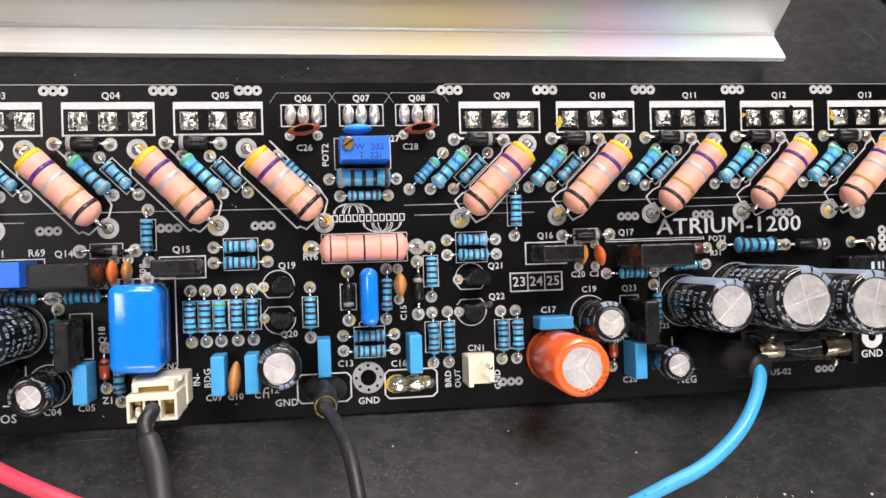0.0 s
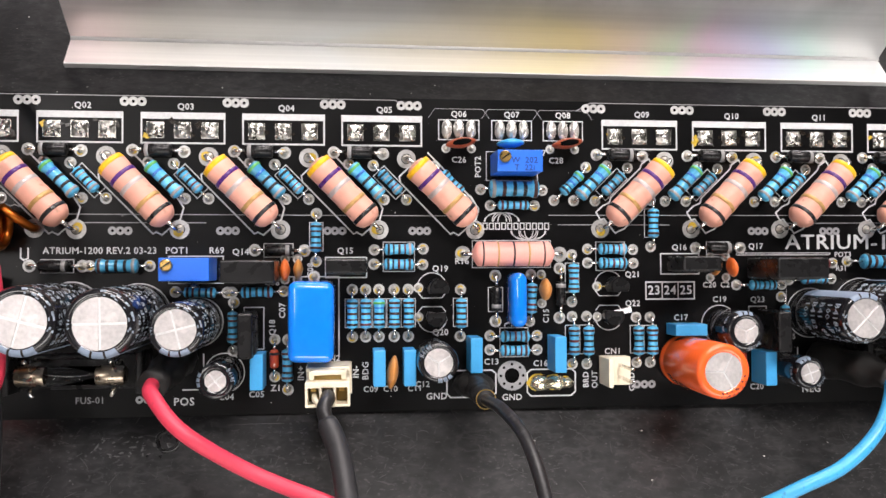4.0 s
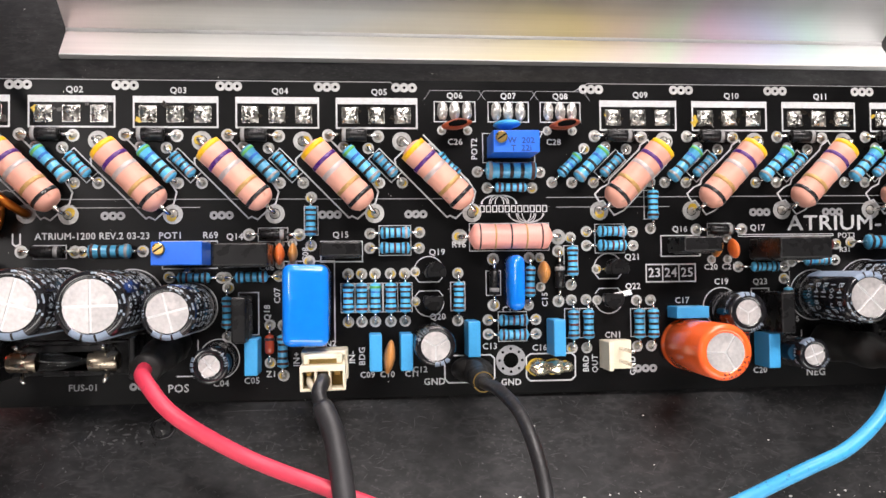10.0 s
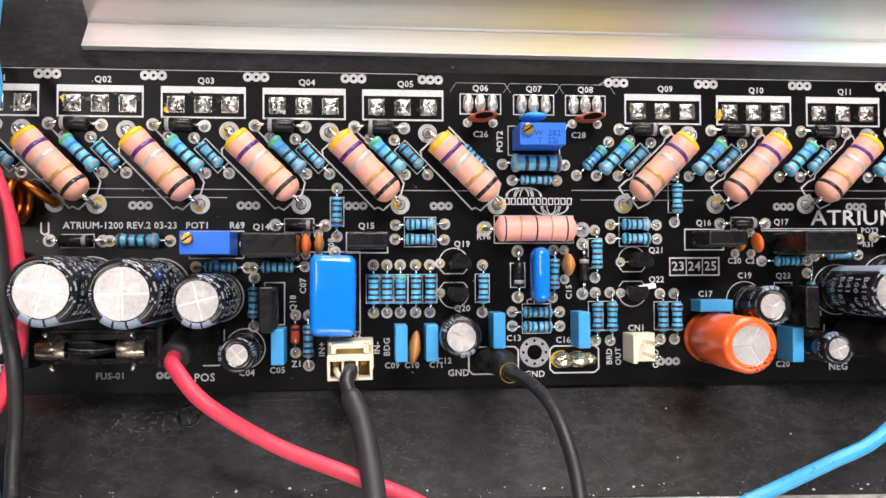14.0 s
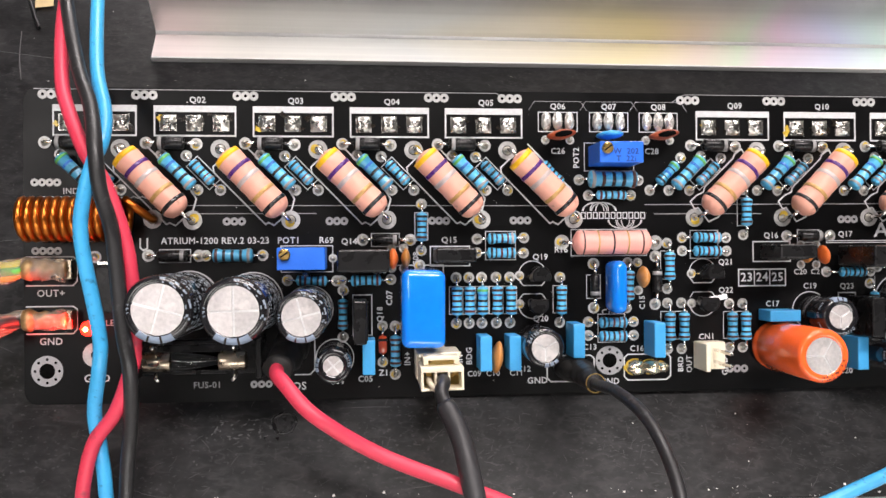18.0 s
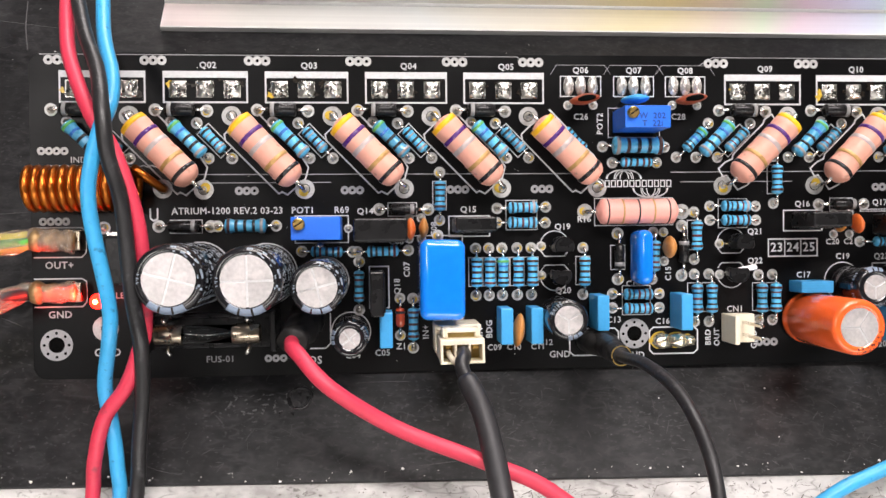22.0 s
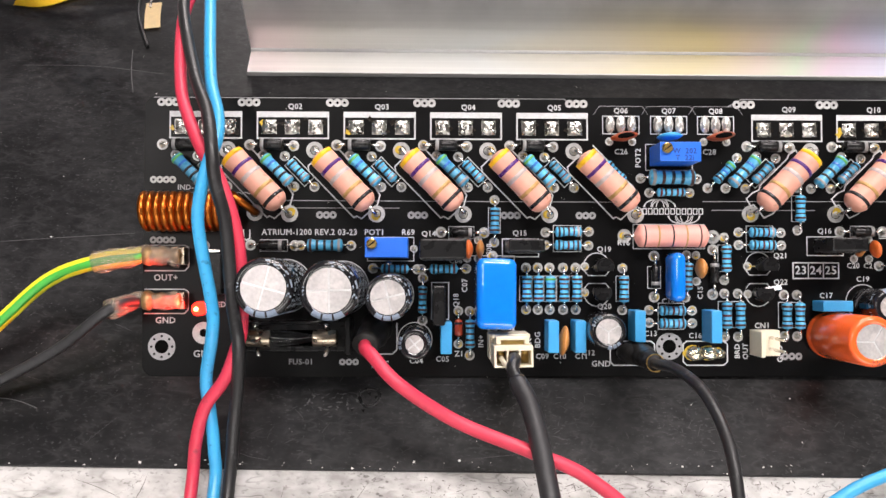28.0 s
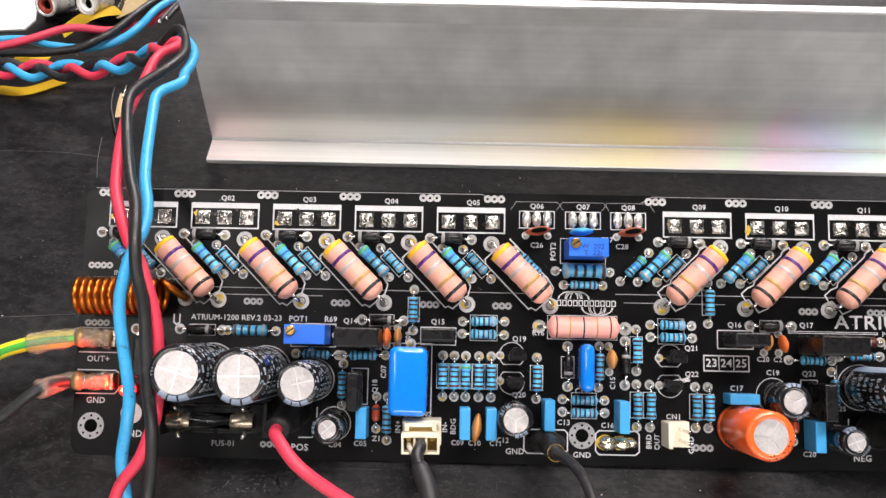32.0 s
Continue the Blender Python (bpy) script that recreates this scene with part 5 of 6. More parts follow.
for n, y, ty in (("Q19", -32.5, -29.5), ("Q20", -38.7, -42.0)):
    sy = 1 if n == "Q19" else -1
    silk_arc(-16.6, y, 3.0, 0 if sy > 0 else 180, 180 if sy > 0 else 360)
    silk_line(((-19.4, y - sy * 1.2), (-18.6, y - sy * 2.2), (-14.6, y - sy * 2.2), (-13.8, y - sy * 1.2)), 0.2)
    legend(n, -14.9, ty + (0.8 if n == "Q19" else 0.2), 1.35)
    small_transistor(-15.8, y - 0.2 * sy, 0 if sy > 0 else 180, (0, 4))
    pad(-19.4, y - 0.1 * sy, 1.0)
film(-10.7, -33.0, -10.8, -42.6, "bkbkb")
silk_box(-12.2, -34.8, -9.3, -40.6, 0.16)
film_box(-27.6, -48.2, 2.4, 7.1, 7.0)
disc_cap(-24.8, -48.4, 6.8, 2.4, 6.4, 82, "ochre", 1.0, lean=(0, -12), label="ochre dipped disc capacitor between two blue boxes")
film_box(-21.6, -48.2, 2.4, 7.1, 7.0)
for n, x in (("C09", -29.2), ("C10", -25.2), ("C11", -20.2)):
    legend(n, x, -53.2, 1.3)
legend("BDG", -30.2, -49.4, 1.35, 90)
legend("IN+", -43.2, -49.7, 1.35, 90)
legend("IN-", -32.2, -49.6, 1.35, 90)
electrolytic(-16.4, -46.7, 7.8, 11.6, 3, 30, 262, prints=4, rim=0.29, label="small black electrolytic capacitor beside a black cable boot", group="small electrolytic capacitors")
legend("C12", -18.6, -52.4, 1.3)
legend("C13", -4.3, -48.0, 1.35)
film_box(-8.4, -45.9, 2.4, 7.0, 7.2)

# ---- middle ----
legend("R16", -10.4, -27.2, 1.35)
main = thing("power_resistor", -0.2, -25.7, 0, label="rose-pink power resistor with thin dark bands, lying across the middle", category="resistor")
part("body", lathe([(0, -8.6), (0.6, -8.5), (1.6, -8.0), (2.5, -7.4), (2.6, -6.5), (2.5, -5), (2.5, 5), (2.6, 6.5), (2.5, 7.4), (1.6, 8.0), (0.6, 8.5), (0, 8.6)], 24, "X"), M["rose"], main, at=pose(0, 0, 0.0030), smooth=True)
for c, a in (("k", -6.4), ("gold", -3.3), ("k", -0.1), ("gold", 3.0), ("brown", 6.1)):
    part("band", shared(("main_band", c), lambda: lathe([(2.54, -0.18), (2.62, -0.15), (2.62, 0.15), (2.54, 0.18)], 24, "X"), M[c], True), None, main, at=pose(a / 1000, 0, 0.0030))
for s in (-1, 1):
    part("lead", tube([(s * 10.2, 0, 0), (s * 10.2, 0, 2.4), (s * 9.6, 0, 3.5), (s * 8, 0, 3.5)], 0.42, 8), M["lead"], main)
pad(-10.2, -25.6, 1.6)
pad(10.2, -25.8, 1.6)
silk_box(-8.2, -22.9, 8.3, -28.5, 0.18)
diode(-3.4, -30.2, -3.4, -39.6, 4.8, 2.0, 1)
silk_box(-4.9, -32.6, -1.9, -37.6, 0.16)
cap14 = thing("dipped_film_capacitor", 0.3, -35.0, 0, label="narrow glossy blue dipped capacitor standing on edge", category="capacitor")
bm = cuboid(-1.65, 1.65, -5.5, 5.5, 0.5, 7.6, 1.55, 5)
part("body", bm, M["dip"], cap14, smooth=True)
for ly in (-4.0, 4.0):
    part("lead", tube([(0, ly, 0), (0, ly * 0.9, 1.6)], 0.28, 6), M["lead"], cap14)
legend("C14", -0.2, -40.6, 1.3)
film(4.1, -30.0, 3.8, -39.7, "bkkrn", 6.2, 2.2)
disc_cap(6.4, -33.0, 4.6, 2.6, 5.2, 90, "ochre", 0.8)
pad(6.3, -30.0, 1.0)
pad(6.4, -36.0, 1.0)
legend("C15", 7.3, -38.6, 1.3, 90)
diode(10.2, -28.7, 10.1, -39.0, 4.8, 2.0, -1)
film(12.8, -25.9, 12.8, -35.7, "bkrkn")
silk_box(11.4, -27.6, 14.3, -33.7, 0.16)
film(-4.6, -42.6, 5.3, -42.7, "kkrbn")
film(-4.6, -45.5, 5.3, -45.6, "bkkrn")
silk_box(-2.5, -41.0, 3.4, -47.0, 0.16)
film(16.2, -24.7, 26.0, -24.8, "kkbrs")
film(16.2, -27.6, 26.1, -27.7, "kkrbn")
silk_box(18.0, -23.2, 24.2, -29.2, 0.16)
film(30.0, -14.4, 29.9, -24.2, "kbkkb")
silk_box(28.6, -16.2, 31.4, -22.2, 0.16)
for n, y, ty in (("Q21", -32.3, -30.1), ("Q22", -38.7, -36.2)):
    sy = 1 if n == "Q21" else -1
    silk_arc(20.7, y, 3.0, 0 if sy > 0 else 180, 180 if sy > 0 else 360)
    silk_line(((17.9, y - sy * 1.2), (18.7, y - sy * 2.2), (22.7, y - sy * 2.2), (23.5, y - sy * 1.2)), 0.2)
    legend(n, 25.9, ty, 1.35)
    small_transistor(21.2, y - 0.2 * sy, 0 if sy > 0 else 180, (0, 8))
    if n == "Q22":
        host = bpy.data.objects["small_transistor.003"]
        here = BOARD @ Vector((0.0222, -0.0374, 0.0049))
        tilt = ((Vector((-0.048, -0.127, 0.152)) - here).normalized() + (Vector((-0.14, 0.05, 1.68)) - here).normalized()).normalized()
        along = (Vector((1, 0.12, 0)) - tilt * tilt.dot(Vector((1, 0.12, 0)))).normalized()
        turned = Matrix.Translation(here) @ Matrix((along, tilt.cross(along), tilt)).transposed().to_4x4()
        part("flat_face", cuboid(-1.8, 1.8, -0.6, 0.6, -0.9, -0.35, 0.05), M["sleeve"], host, "glossy slanted flat", at=host.matrix_world.inverted() @ turned)
    pad(18.2, y - 0.2, 1.0)
for x, b1 in ((12.8, "bkrkn"), (15.9, "bkkkb")):
    film(x, -38.8, x, -48.7, b1)
    silk_box(x - 1.45, -40.6, x + 1.3, -46.6, 0.16)
for x, b1 in ((26.6, "bkkkb"), (29.6, "brkkn")):
    film(x, -39.1, x, -48.6, b1)
    silk_box(x - 1.3, -40.8, x + 1.4, -46.6, 0.16)
film_box(8.6, -46.0, 2.4, 7.2, 7.2)
legend("C16", 6.0, -48.5, 1.35)
for x0 in (-13.6, 3.2):
    silk_line(((x0, -52.6), (x0, -54.4), (x0 + 0.8, -55.2), (x0 + 9.3, -55.2), (x0 + 10.2, -54.4), (x0 + 10.2, -50.4), (x0 + 9.4, -49.7), (x0 + 0.8, -49.7), (x0, -50.4)), 0.28, True)
spade = thing("spade_terminal", 8.3, -52.5, 0, label="tinned spade terminal with lumps of yellowed solder", category="terminal")
for x, sx, sy in ((-2.5, 2.2, 1.75), (0.9, 2.4, 1.6), (3.1, 1.5, 1.2)):
    bm = bmesh.new()
    bmesh.ops.create_icosphere(bm, subdivisions=3, radius=1)
    for v in bm.verts:
        k = 1 + 0.22 * noise.noise(v.co * 2.1 + Vector((x, 0, 0)))
        v.co = Vector((v.co.x * sx * k, v.co.y * sy * k, max(0, v.co.z) * 1.6 * k))
    part("solder_fillet", bm, M["tinned"], spade, at=pose(x / 1000, 0, 0), smooth=True)
    part("flux_rim", disc(1.0, 0.05, 14), M["flux"], spade, at=pose((x - 0.3) / 1000, 0.0001, 0) @ Matrix.Diagonal((sx * 1.0, sy * 1.06, 1, 1)))
part("flux_spot", disc(0.7, 0.06, 12), M["flux"], spade, at=pose(-0.0046, 0, 0))
legend("GND", 0.0, -55.4, 1.4)
legend("GND", -15.7, -54.9, 1.45)
legend("BRD", 15.7, -52.0, 1.3, 90)
legend("OUT", 17.6, -52.0, 1.3, 90)
legend("GND", 25.6, -52.6, 1.3, 90)
legend("CN1", 21.5, -46.2, 1.35)
header = thing("pin_header", 21.4, -49.9, 0, 90, label="cream two-pin header with tinned pins", category="connector")
part("housing", cuboid(-2.9, 2.9, -2.9, 2.9, 0, 3.2, 0.2), M["cream"], header)
part("back_wall", cuboid(-2.9, 2.9, 1.9, 2.9, 3.0, 7.0, 0.2), M["cream"], header)
for x in (-1.25, 1.25):
    part("pin", cuboid(x - 0.32, x + 0.32, -0.9, -0.26, 3.0, 11.5, 0.08), M["lead"], header)
silk_box(28.8, -31.7, 39.4, -35.3, 0.28)
for x in (32.35, 35.85):
    silk_line(((x, -31.7), (x, -35.3)), 0.24)
for n, x in (("23", 30.6), ("24", 34.1), ("25", 37.6)):
    legend(n, x, -33.5, 2.05)

# ---- right of the middle ----
for shift in (-0.07, 0.07):  # a bold stroke
    legend("ATRIUM-1200", 75.9 + shift, -23.4 + shift * 0.6, 3.5, wide=1.13, z=0.045 + shift * 0.1)
diode(39.8, -24.5, 49.7, -24.5, 5.0, 2.2, 1)
silk_box(42.2, -23.2, 47.2, -25.9, 0.16)
legend("Q16", 36.2, -24.4, 1.35)
legend("Q17", 53.2, -24.2, 1.35)
silk_box(32.1, -25.7, 40.5, -30.0, 0.24)
tab_transistor(36.6, -27.8, 8.0, 3.0, 11.3, label="black transistor standing upright in its outlined place")
disc_cap(43.0, -28.4, 4.0, 1.7, 4.4, 80, "ochre", 0.8)
disc_cap(46.5, -28.6, 4.2, 1.9, 4.4, 100, "tango", 0.8)
for x in (43.0, 46.5):
    pad(x, -26.4, 0.95, "plain")
    pad(x, -30.8, 0.95, "plain")
legend("C20", 42.8, -32.4, 1.3)
legend("C21", 46.7, -32.4, 1.3)
tab_transistor(55.4, -28.8, 10.6, 4.2, 15.5, label="black power transistor standing upright by orange discs")
silk_box(48.9, -25.6, 70.0, -26.0, 0.16)
film(48.8, -32.4, 59.0, -32.4, "kkkkk", 5.8, 2.2)
film(61.4, -28.2, 70.6, -27.8, "wkrwr", 5.6, 2.4, tone="red", label="red film resistor with grey bands")
film(60.6, -31.4, 70.3, -31.2, "rdwwb", 5.6, 2.0)
film(58.8, -35.0, 58.8, -44.6, "kbkbk", 6.0, 2.0)
film(73.9, -27.4, 86.8, -27.7, "kbkkk", 8.6, 3.35, 1.9, label="light blue film resistor with black bands beside a diode")
diode(88.2, -27.7, 97.3, -27.8, 5.4, 2.2, 1)
legend("POT3", 73.0, -26.0, 1.2)
legend("R31", 72.6, -29.0, 1.2)
jumper = thing("wire_jumper", 105.6, -27.7, 0, label="bent tinned wire jumper between two pads", category="wire")
part("wire", tube([(-2.3, 0, 0), (-2.2, 0.1, 0.9), (0.2, 0.3, 1.2), (1.6, 0.2, 0.9), (2.3, -1.6, 0.4)], 0.45, 8, 4), M["lead"], jumper)
pad(103.3, -27.6, 1.2, "flux")
pad(107.9, -27.7, 1.2)
for y in (-25.2, -26.9, -28.8):
    vias(110.6, y, 1)
block = thing("rectifier", 103.6, -32.4, 0, label="glossy black block rectifier with worn white print", category="rectifier")
part("case", cuboid(-4.6, 4.6, -1.9, 1.9, 0.4, 5.6, 0.4), M["epoxy"], block)
for x, w in ((0.6, 0.7), (2.0, 0.5), (2.9, 0.35)):
    part("printed_bar", cuboid(x - w / 2, x + w / 2, -0.9, 0.6, 5.6, 5.62), M["ink"], block)
for x in (-3, 3):
    part("leg", cuboid(x - 0.4, x + 0.4, -0.3, 0.3, 0, 0.6), M["lead"], block)
bar(115.2, -22.2, 4.2, 20.0)
legend("02/23", 118.6, -0.6, 1.3, 90)
bar(118.6, -6.3, 1.2, 4.2)
bar(118.4, -31.0, 1.2, 4.0)
part("ground_pad", disc(2.4, 0.03, 28, 0.9), M["silk"], pcb, at=pose(0.1075, -0.048, 0))
part("ground_hole", disc(0.9, 0.02, 18), M["hole"], pcb, at=pose(0.1075, -0.048, 0))
legend("GND", 107.4, -51.6, 1.7)
for cy, side in ((-37.8, 1), (-41.0, -1)):
    for rx in (0.7, 1.6, 2.6):
        silk_line([(114.2 + side * (0.8 + 1.6 * math.sin(radians(a))), cy + rx * math.cos(radians(a))) for a in range(0, 181, 18)], 0.2)
for i in range(9):
    bar(114.3, -34.6 - i * 1.1, 1.1, 0.75)
pad(104.9, -20.7, 1.9)
electrolytic(36.6, -48.2, 10.6, 20.2, 3, 60, 262, tone="orange", prints=0, rim=0.31, label="orange-red electrolytic capacitor with a scored aluminium top")
film_box(36.4, -41.5, 6.8, 2.4, 5.8)
legend("C17", 36.4, -39.3, 1.35)
electrolytic(45.6, -41.4, 8.0, 11.0, 3, 30, 62, prints=2, rim=0.38, label="small black electrolytic capacitor beside an orange one", group="small electrolytic capacitors")
silk_arc(44.9, -40.6, 3.9)
legend("C19", 45.0, -35.5, 1.35)
legend("Q23", 53.5, -35.6, 1.35)
silk_box(51.5, -37.0, 55.4, -45.4, 0.22)
tab_transistor(53.6, -41.6, 8.2, 2.9, 11.5, 90, label="black transistor standing upright between capacitors")
zener(49.4, -43.6, -51.3)
legend("Z2", 47.0, -48.3, 1.3, 90)
film_box(52.9, -49.5, 2.4, 7.0, 7.0)
legend("C20", 53.1, -54.2, 1.35)
electrolytic(58.2, -49.8, 6.4, 12.6, 4, 20, 95, prints=3, rim=0.36, label="small black electrolytic capacitor by a cable lug", group="small electrolytic capacitors")
legend("C25", 60.6, -43.6, 1.2)
legend("NEG", 65.4, -54.9, 1.6)
legend("POS", -66.2, -55.0, 1.7)
silk_line(((62.4, -46.0), (62.4, -52.8), (66.6, -52.8)), 0.24)
silk_line(((-62.4, -45.6), (-62.4, -51.6), (-63.4, -52.6), (-66.4, -52.6)), 0.24)

# ---- connector with its plug ----
plug = thing("plug_connector", -37.4, -50.6, 0, 1.0, label="cream three-way plug seated on its header, cable attached", category="connector")
part("header", cuboid(-4.4, 4.4, -2.6, 3.2, 0, 6.0, 0.25), M["cream"], plug)
part("rear_wall", cuboid(-4.2, 4.2, 2.4, 3.3, 5.8, 10.5, 0.25), M["cream"], plug)
part("latch", cuboid(-3.3, 3.3, 1.0, 2.7, 5.8, 13.2, 0.25), M["cream"], plug)
for sx in (-1, 1):
    part("latch_side", cuboid(sx * 3.0 - 0.5, sx * 3.0 + 0.5, 1.4, 3.1, 6.0, 14.6, 0.2), M["cream"], plug)
part("latch_bar", cuboid(-3.4, 3.4, 2.3, 3.1, 11.0, 14.6, 0.2), M["cream"], plug)
# ochre floors carry the shading inside slot and cavities as colour
part("slot_floor", cuboid(-2.5, 2.5, 1.3, 2.3, 13.2, 13.26), M["socket"], plug)
part("plug_floor", cuboid(-4.05, 4.05, -3.2, 1.2, 5.0, 11.6, 0.2), M["cream"], plug)
for x0, x1, y0, y1 in ((-4.1, 4.1, 0.2, 1.25), (-4.1, 4.1, -3.3, -2.85), (-4.1, -3.6, -2.9, 0.3), (-1.5, -1.05, -2.9, 0.3), (1.05, 1.5, -2.9, 0.3), (3.6, 4.1, -2.9, 0.3)):
    part("plug_wall", cuboid(x0, x1, y0, y1, 11.4, 16.3, 0.12), M["cream"], plug)
for x in (-2.55, 0, 2.55):
    part("cavity_floor", cuboid(x - 1.05, x + 1.05, -2.85, 0.2, 11.55, 11.7), M["socket"], plug)
    part("contact", cuboid(x - 0.5, x + 0.5, -0.7, 0.1, 11.6, 14.6, 0.1), M["brass"], plug)
part("white_core", tube([(-2.5, -1.3, 11.8), (-2.5, -1.4, 14.2), (-2.3, -1.9, 16.0), (-1.6, -2.7, 17.0), (-0.7, -3.3, 17.0), (0.1, -3.7, 16.6)], 0.56, 10, 4), M["core"], plug, "white insulated core bent into the cable")

# ---- cables ----
def cable(name, pts, r, m, label, category="cable", group="", n=12):
    """Points in millimetres over the bench."""
    ob = new(name, mesh_of(tube(pts, r, n, 8), name, m))
    return tagged(ob, label, category, group)


def on_board(x, y, z):
    p = BOARD @ Vector((x / 1000, y / 1000, z / 1000))
    return tuple(p * 1000)


cable("red_power_cable", [on_board(-67.2, -47.4, 10), on_board(-68.4, -49.3, 17.5), (-65.6, -55.6, 23.8), (-59.8, -61.8, 23.0), (-48.4, -66.4, 17.0), (-34.2, -72.0, 16.0), (-22.8, -76.5, 14.0), (-11.0, -86.0, 10.0), (2, -104, 4.0), (22, -128, 0.7), (48, -170, 0.6)], 1.36, M["redwire"], "thick crimson insulated cable leaving the positive terminal", "cable")
signal = cable("signal_cable", [on_board(-37.4, -51.6, 13.2), on_board(-37.3, -52.2, 17.5), (-36.9, -56.2, 19.0), (-33.8, -64.8, 19.0), (-31.8, -77.0, 18.0)], lambda t: 1.35 * min(1.0, 0.5 + 3.0 * t), M["rubber"], "black signal cable with a thick sheath leaving the cream plug", "cable")
part("outer_sheath", tube([(-36.4, -57.4, 18.7), (-33.8, -64.8, 19.0), (-31.8, -77.0, 18.0), (-30.5, -89.5, 16.0), (-29.0, -112, 8.0), (-27, -150, 1.9), (-22, -200, 1.9)], lambda t: 1.95 - 0.25 * max(0, 1 - 40 * t), 14, 8), M["sheath"], signal, "thick matt black outer sheath")
cable("ground_cable", [on_board(-8.5, -52.3, 14), on_board(-8.5, -52.7, 20.5), (-6.6, -60.0, 28.0), (-4.6, -68.5, 34.5), (-3.4, -79.0, 37.5), (-3.0, -88.0, 36.0), (-2.6, -97.0, 31.0), (-1, -120, 14.0), (1, -150, 2.0), (3, -200, 0.6)], 1.08, M["rubber"], "black cable leaving the ground terminal", "cable")
cable("blue_power_cable", [on_board(70.5, -49.2, 15), (71.8, -51.8, 20.5), (66.4, -60.2, 19.5), (58.6, -66.2, 17.0), (49.6, -69.6, 15.0), (39.5, -72.8, 10.5), (31.0, -76.0, 9.0), (20.5, -82.0, 5.0), (13.5, -88.0, 3.5), (2, -104, 6.5), (-6, -118, 5.0), (-20, -160,  0.6)], 1.26, M["bluewire"], "sky blue cable leaving the negative terminal", "cable")


def lug(x, y, pts, r, label):
    ob = thing("cable_lug", x, y, 0, label=label, category="terminal", group="sleeved cable lugs")
    part("blade", cuboid(-3.1, 3.1, -0.4, 0.4, 0, 5, 0.15), M["lead"], ob)
    bm = tube([(px - x, py - y, pz) for px, py, pz in pts], r, 18, 7)
    for v in bm.verts:  # creases where the sleeve shrank over the crimp
        v.co += Vector((v.co.x, v.co.y, 0)).normalized() * 0.45 * noise.noise(Vector((v.co.x * 0.5, v.co.y * 0.5, v.co.z * 0.32)))
    part("sleeve", bm, M["shrink"], ob, smooth=True)
    return ob


lug(-66.5, -46.0, [(-66.5, -45.8, 2), (-66.9, -46.7, 8), (-67.7, -48.1, 13), (-68.4, -49.3, 16.8)], lambda t: 3.4 - 0.9 * t ** 2 + 0.22 * math.sin(15 * t), "terminal under a black heat-shrink sleeve with a red cable")
lug(66.9, -48.4, [(66.2, -48.2, 1.5), (68.0, -48.6, 8), (70.2, -49.5, 13), (71.8, -50.4, 18)], lambda t: 3.7 - 1.2 * t ** 2 + 0.35 * math.sin(13 * t), "terminal under a black heat-shrink sleeve with a blue cable")
ground = lug(-8.5, -52.2, [(-8.5, -52.0, 1.0), (-8.5, -52.1, 7), (-8.5, -52.3, 13), (-8.5, -52.6, 19.2)], lambda t: 2.6 - 0.75 * t, "terminal under a short black sleeve with a black cable")
part("boot", lathe([(2.2, 0.3), (2.9, 1.2), (3.0, 4.0), (2.4, 7.0), (1.8, 9.0)], 20), M["shrink"], ground, at=Matrix.Diagonal((1.4, 0.85, 1, 1)), smooth=True)
part("brass_crimp", lathe([(1.72, -0.1), (1.9, -0.1), (1.9, 0.12), (1.72, 0.12), (1.72, -0.1)], 18), M["brass"], ground, "thin brass ring", at=pose(0, -0.0004, 0.0192))

# output terminals at the left edge, with clear sleeves
for name, y0, m, far, label in (("output_cable", -30.4, "lime", [(-129.0, -29.6, 18.6), (-139.6, -32.0, 15.0), (-149.5, -40.0, 10.0), (-165.0, -58.0, 4.0), (-190, -95, 1.5)], "yellow-green striped cable on the output terminal"),
                                ("return_cable", -40.4, "rubber", [(-123.0, -41.4, 17.6), (-134.0, -47.0, 11.0), (-147.5, -53.0, 6.0), (-165.0, -62.0, 1.8), (-190, -90,  0.6)], "black cable on the ground output terminal")):
    ob = thing("spade_terminal", -114, y0, 0, label="brass spade lug in a cloudy clear sleeve at the board edge", category="terminal", group="output terminals")
    part("tab", cuboid(1.2, 4.3, -1.9, 1.9, 0.2, 3.4, 0.2), M["nickel"], ob)
    part("crimp", tube([(3.2, 0, 2.6), (-1.0, 0.2, 3.0), (-5.0, 0, 3.6)], lambda t: 1.75 - 0.4 * math.sin(t * 5) + 0.3 * math.sin(t * 17), 12, 6), M["crimp"], ob)
    inv = ob.matrix_world.inverted()
    end = inv @ Vector((far[0][0] / 1000, far[0][1] / 1000, far[0][2] / 1000)) * 1000
    bm = tube([(3.0, 0, 2.8), (-2.0, 0.1, 3.4), (-6.0, 0.0, 4.0), tuple(end)], lambda t: (2.25 if m == "lime" else 1.95) + 0.3 * t - 0.35 * math.sin(t * 3.1) ** 2, 18, 8, 0.9)
    for v in bm.verts:  # crumpled by the heat
        v.co += Vector((0, v.co.y, v.co.z - 3.2)).normalized() * 0.7 * noise.noise(v.co * 0.42 + Vector((y0, 0, 0)))
    part("clear_sleeve", bm, M["clear"], ob, "cloudy clear plastic sleeve", smooth=True)
    start = tuple(ob.matrix_world @ Vector((-0.005, 0, 0.0036)) * 1000)
    wire = tagged(new(name, mesh_of(tube([start] + far, 1.62 if m == "lime" else 1.2, 12, 8), name, M[m if m == "lime" else "sheath"])), label, "cable")
    if m == "lime":
        part("green_stripe", tube([(x + 0.35, y - 0.62, z + 0.72) for x, y, z in [start] + far], 0.96, 8, 8), M["grass"], wire, "green stripe on yellow insulation")

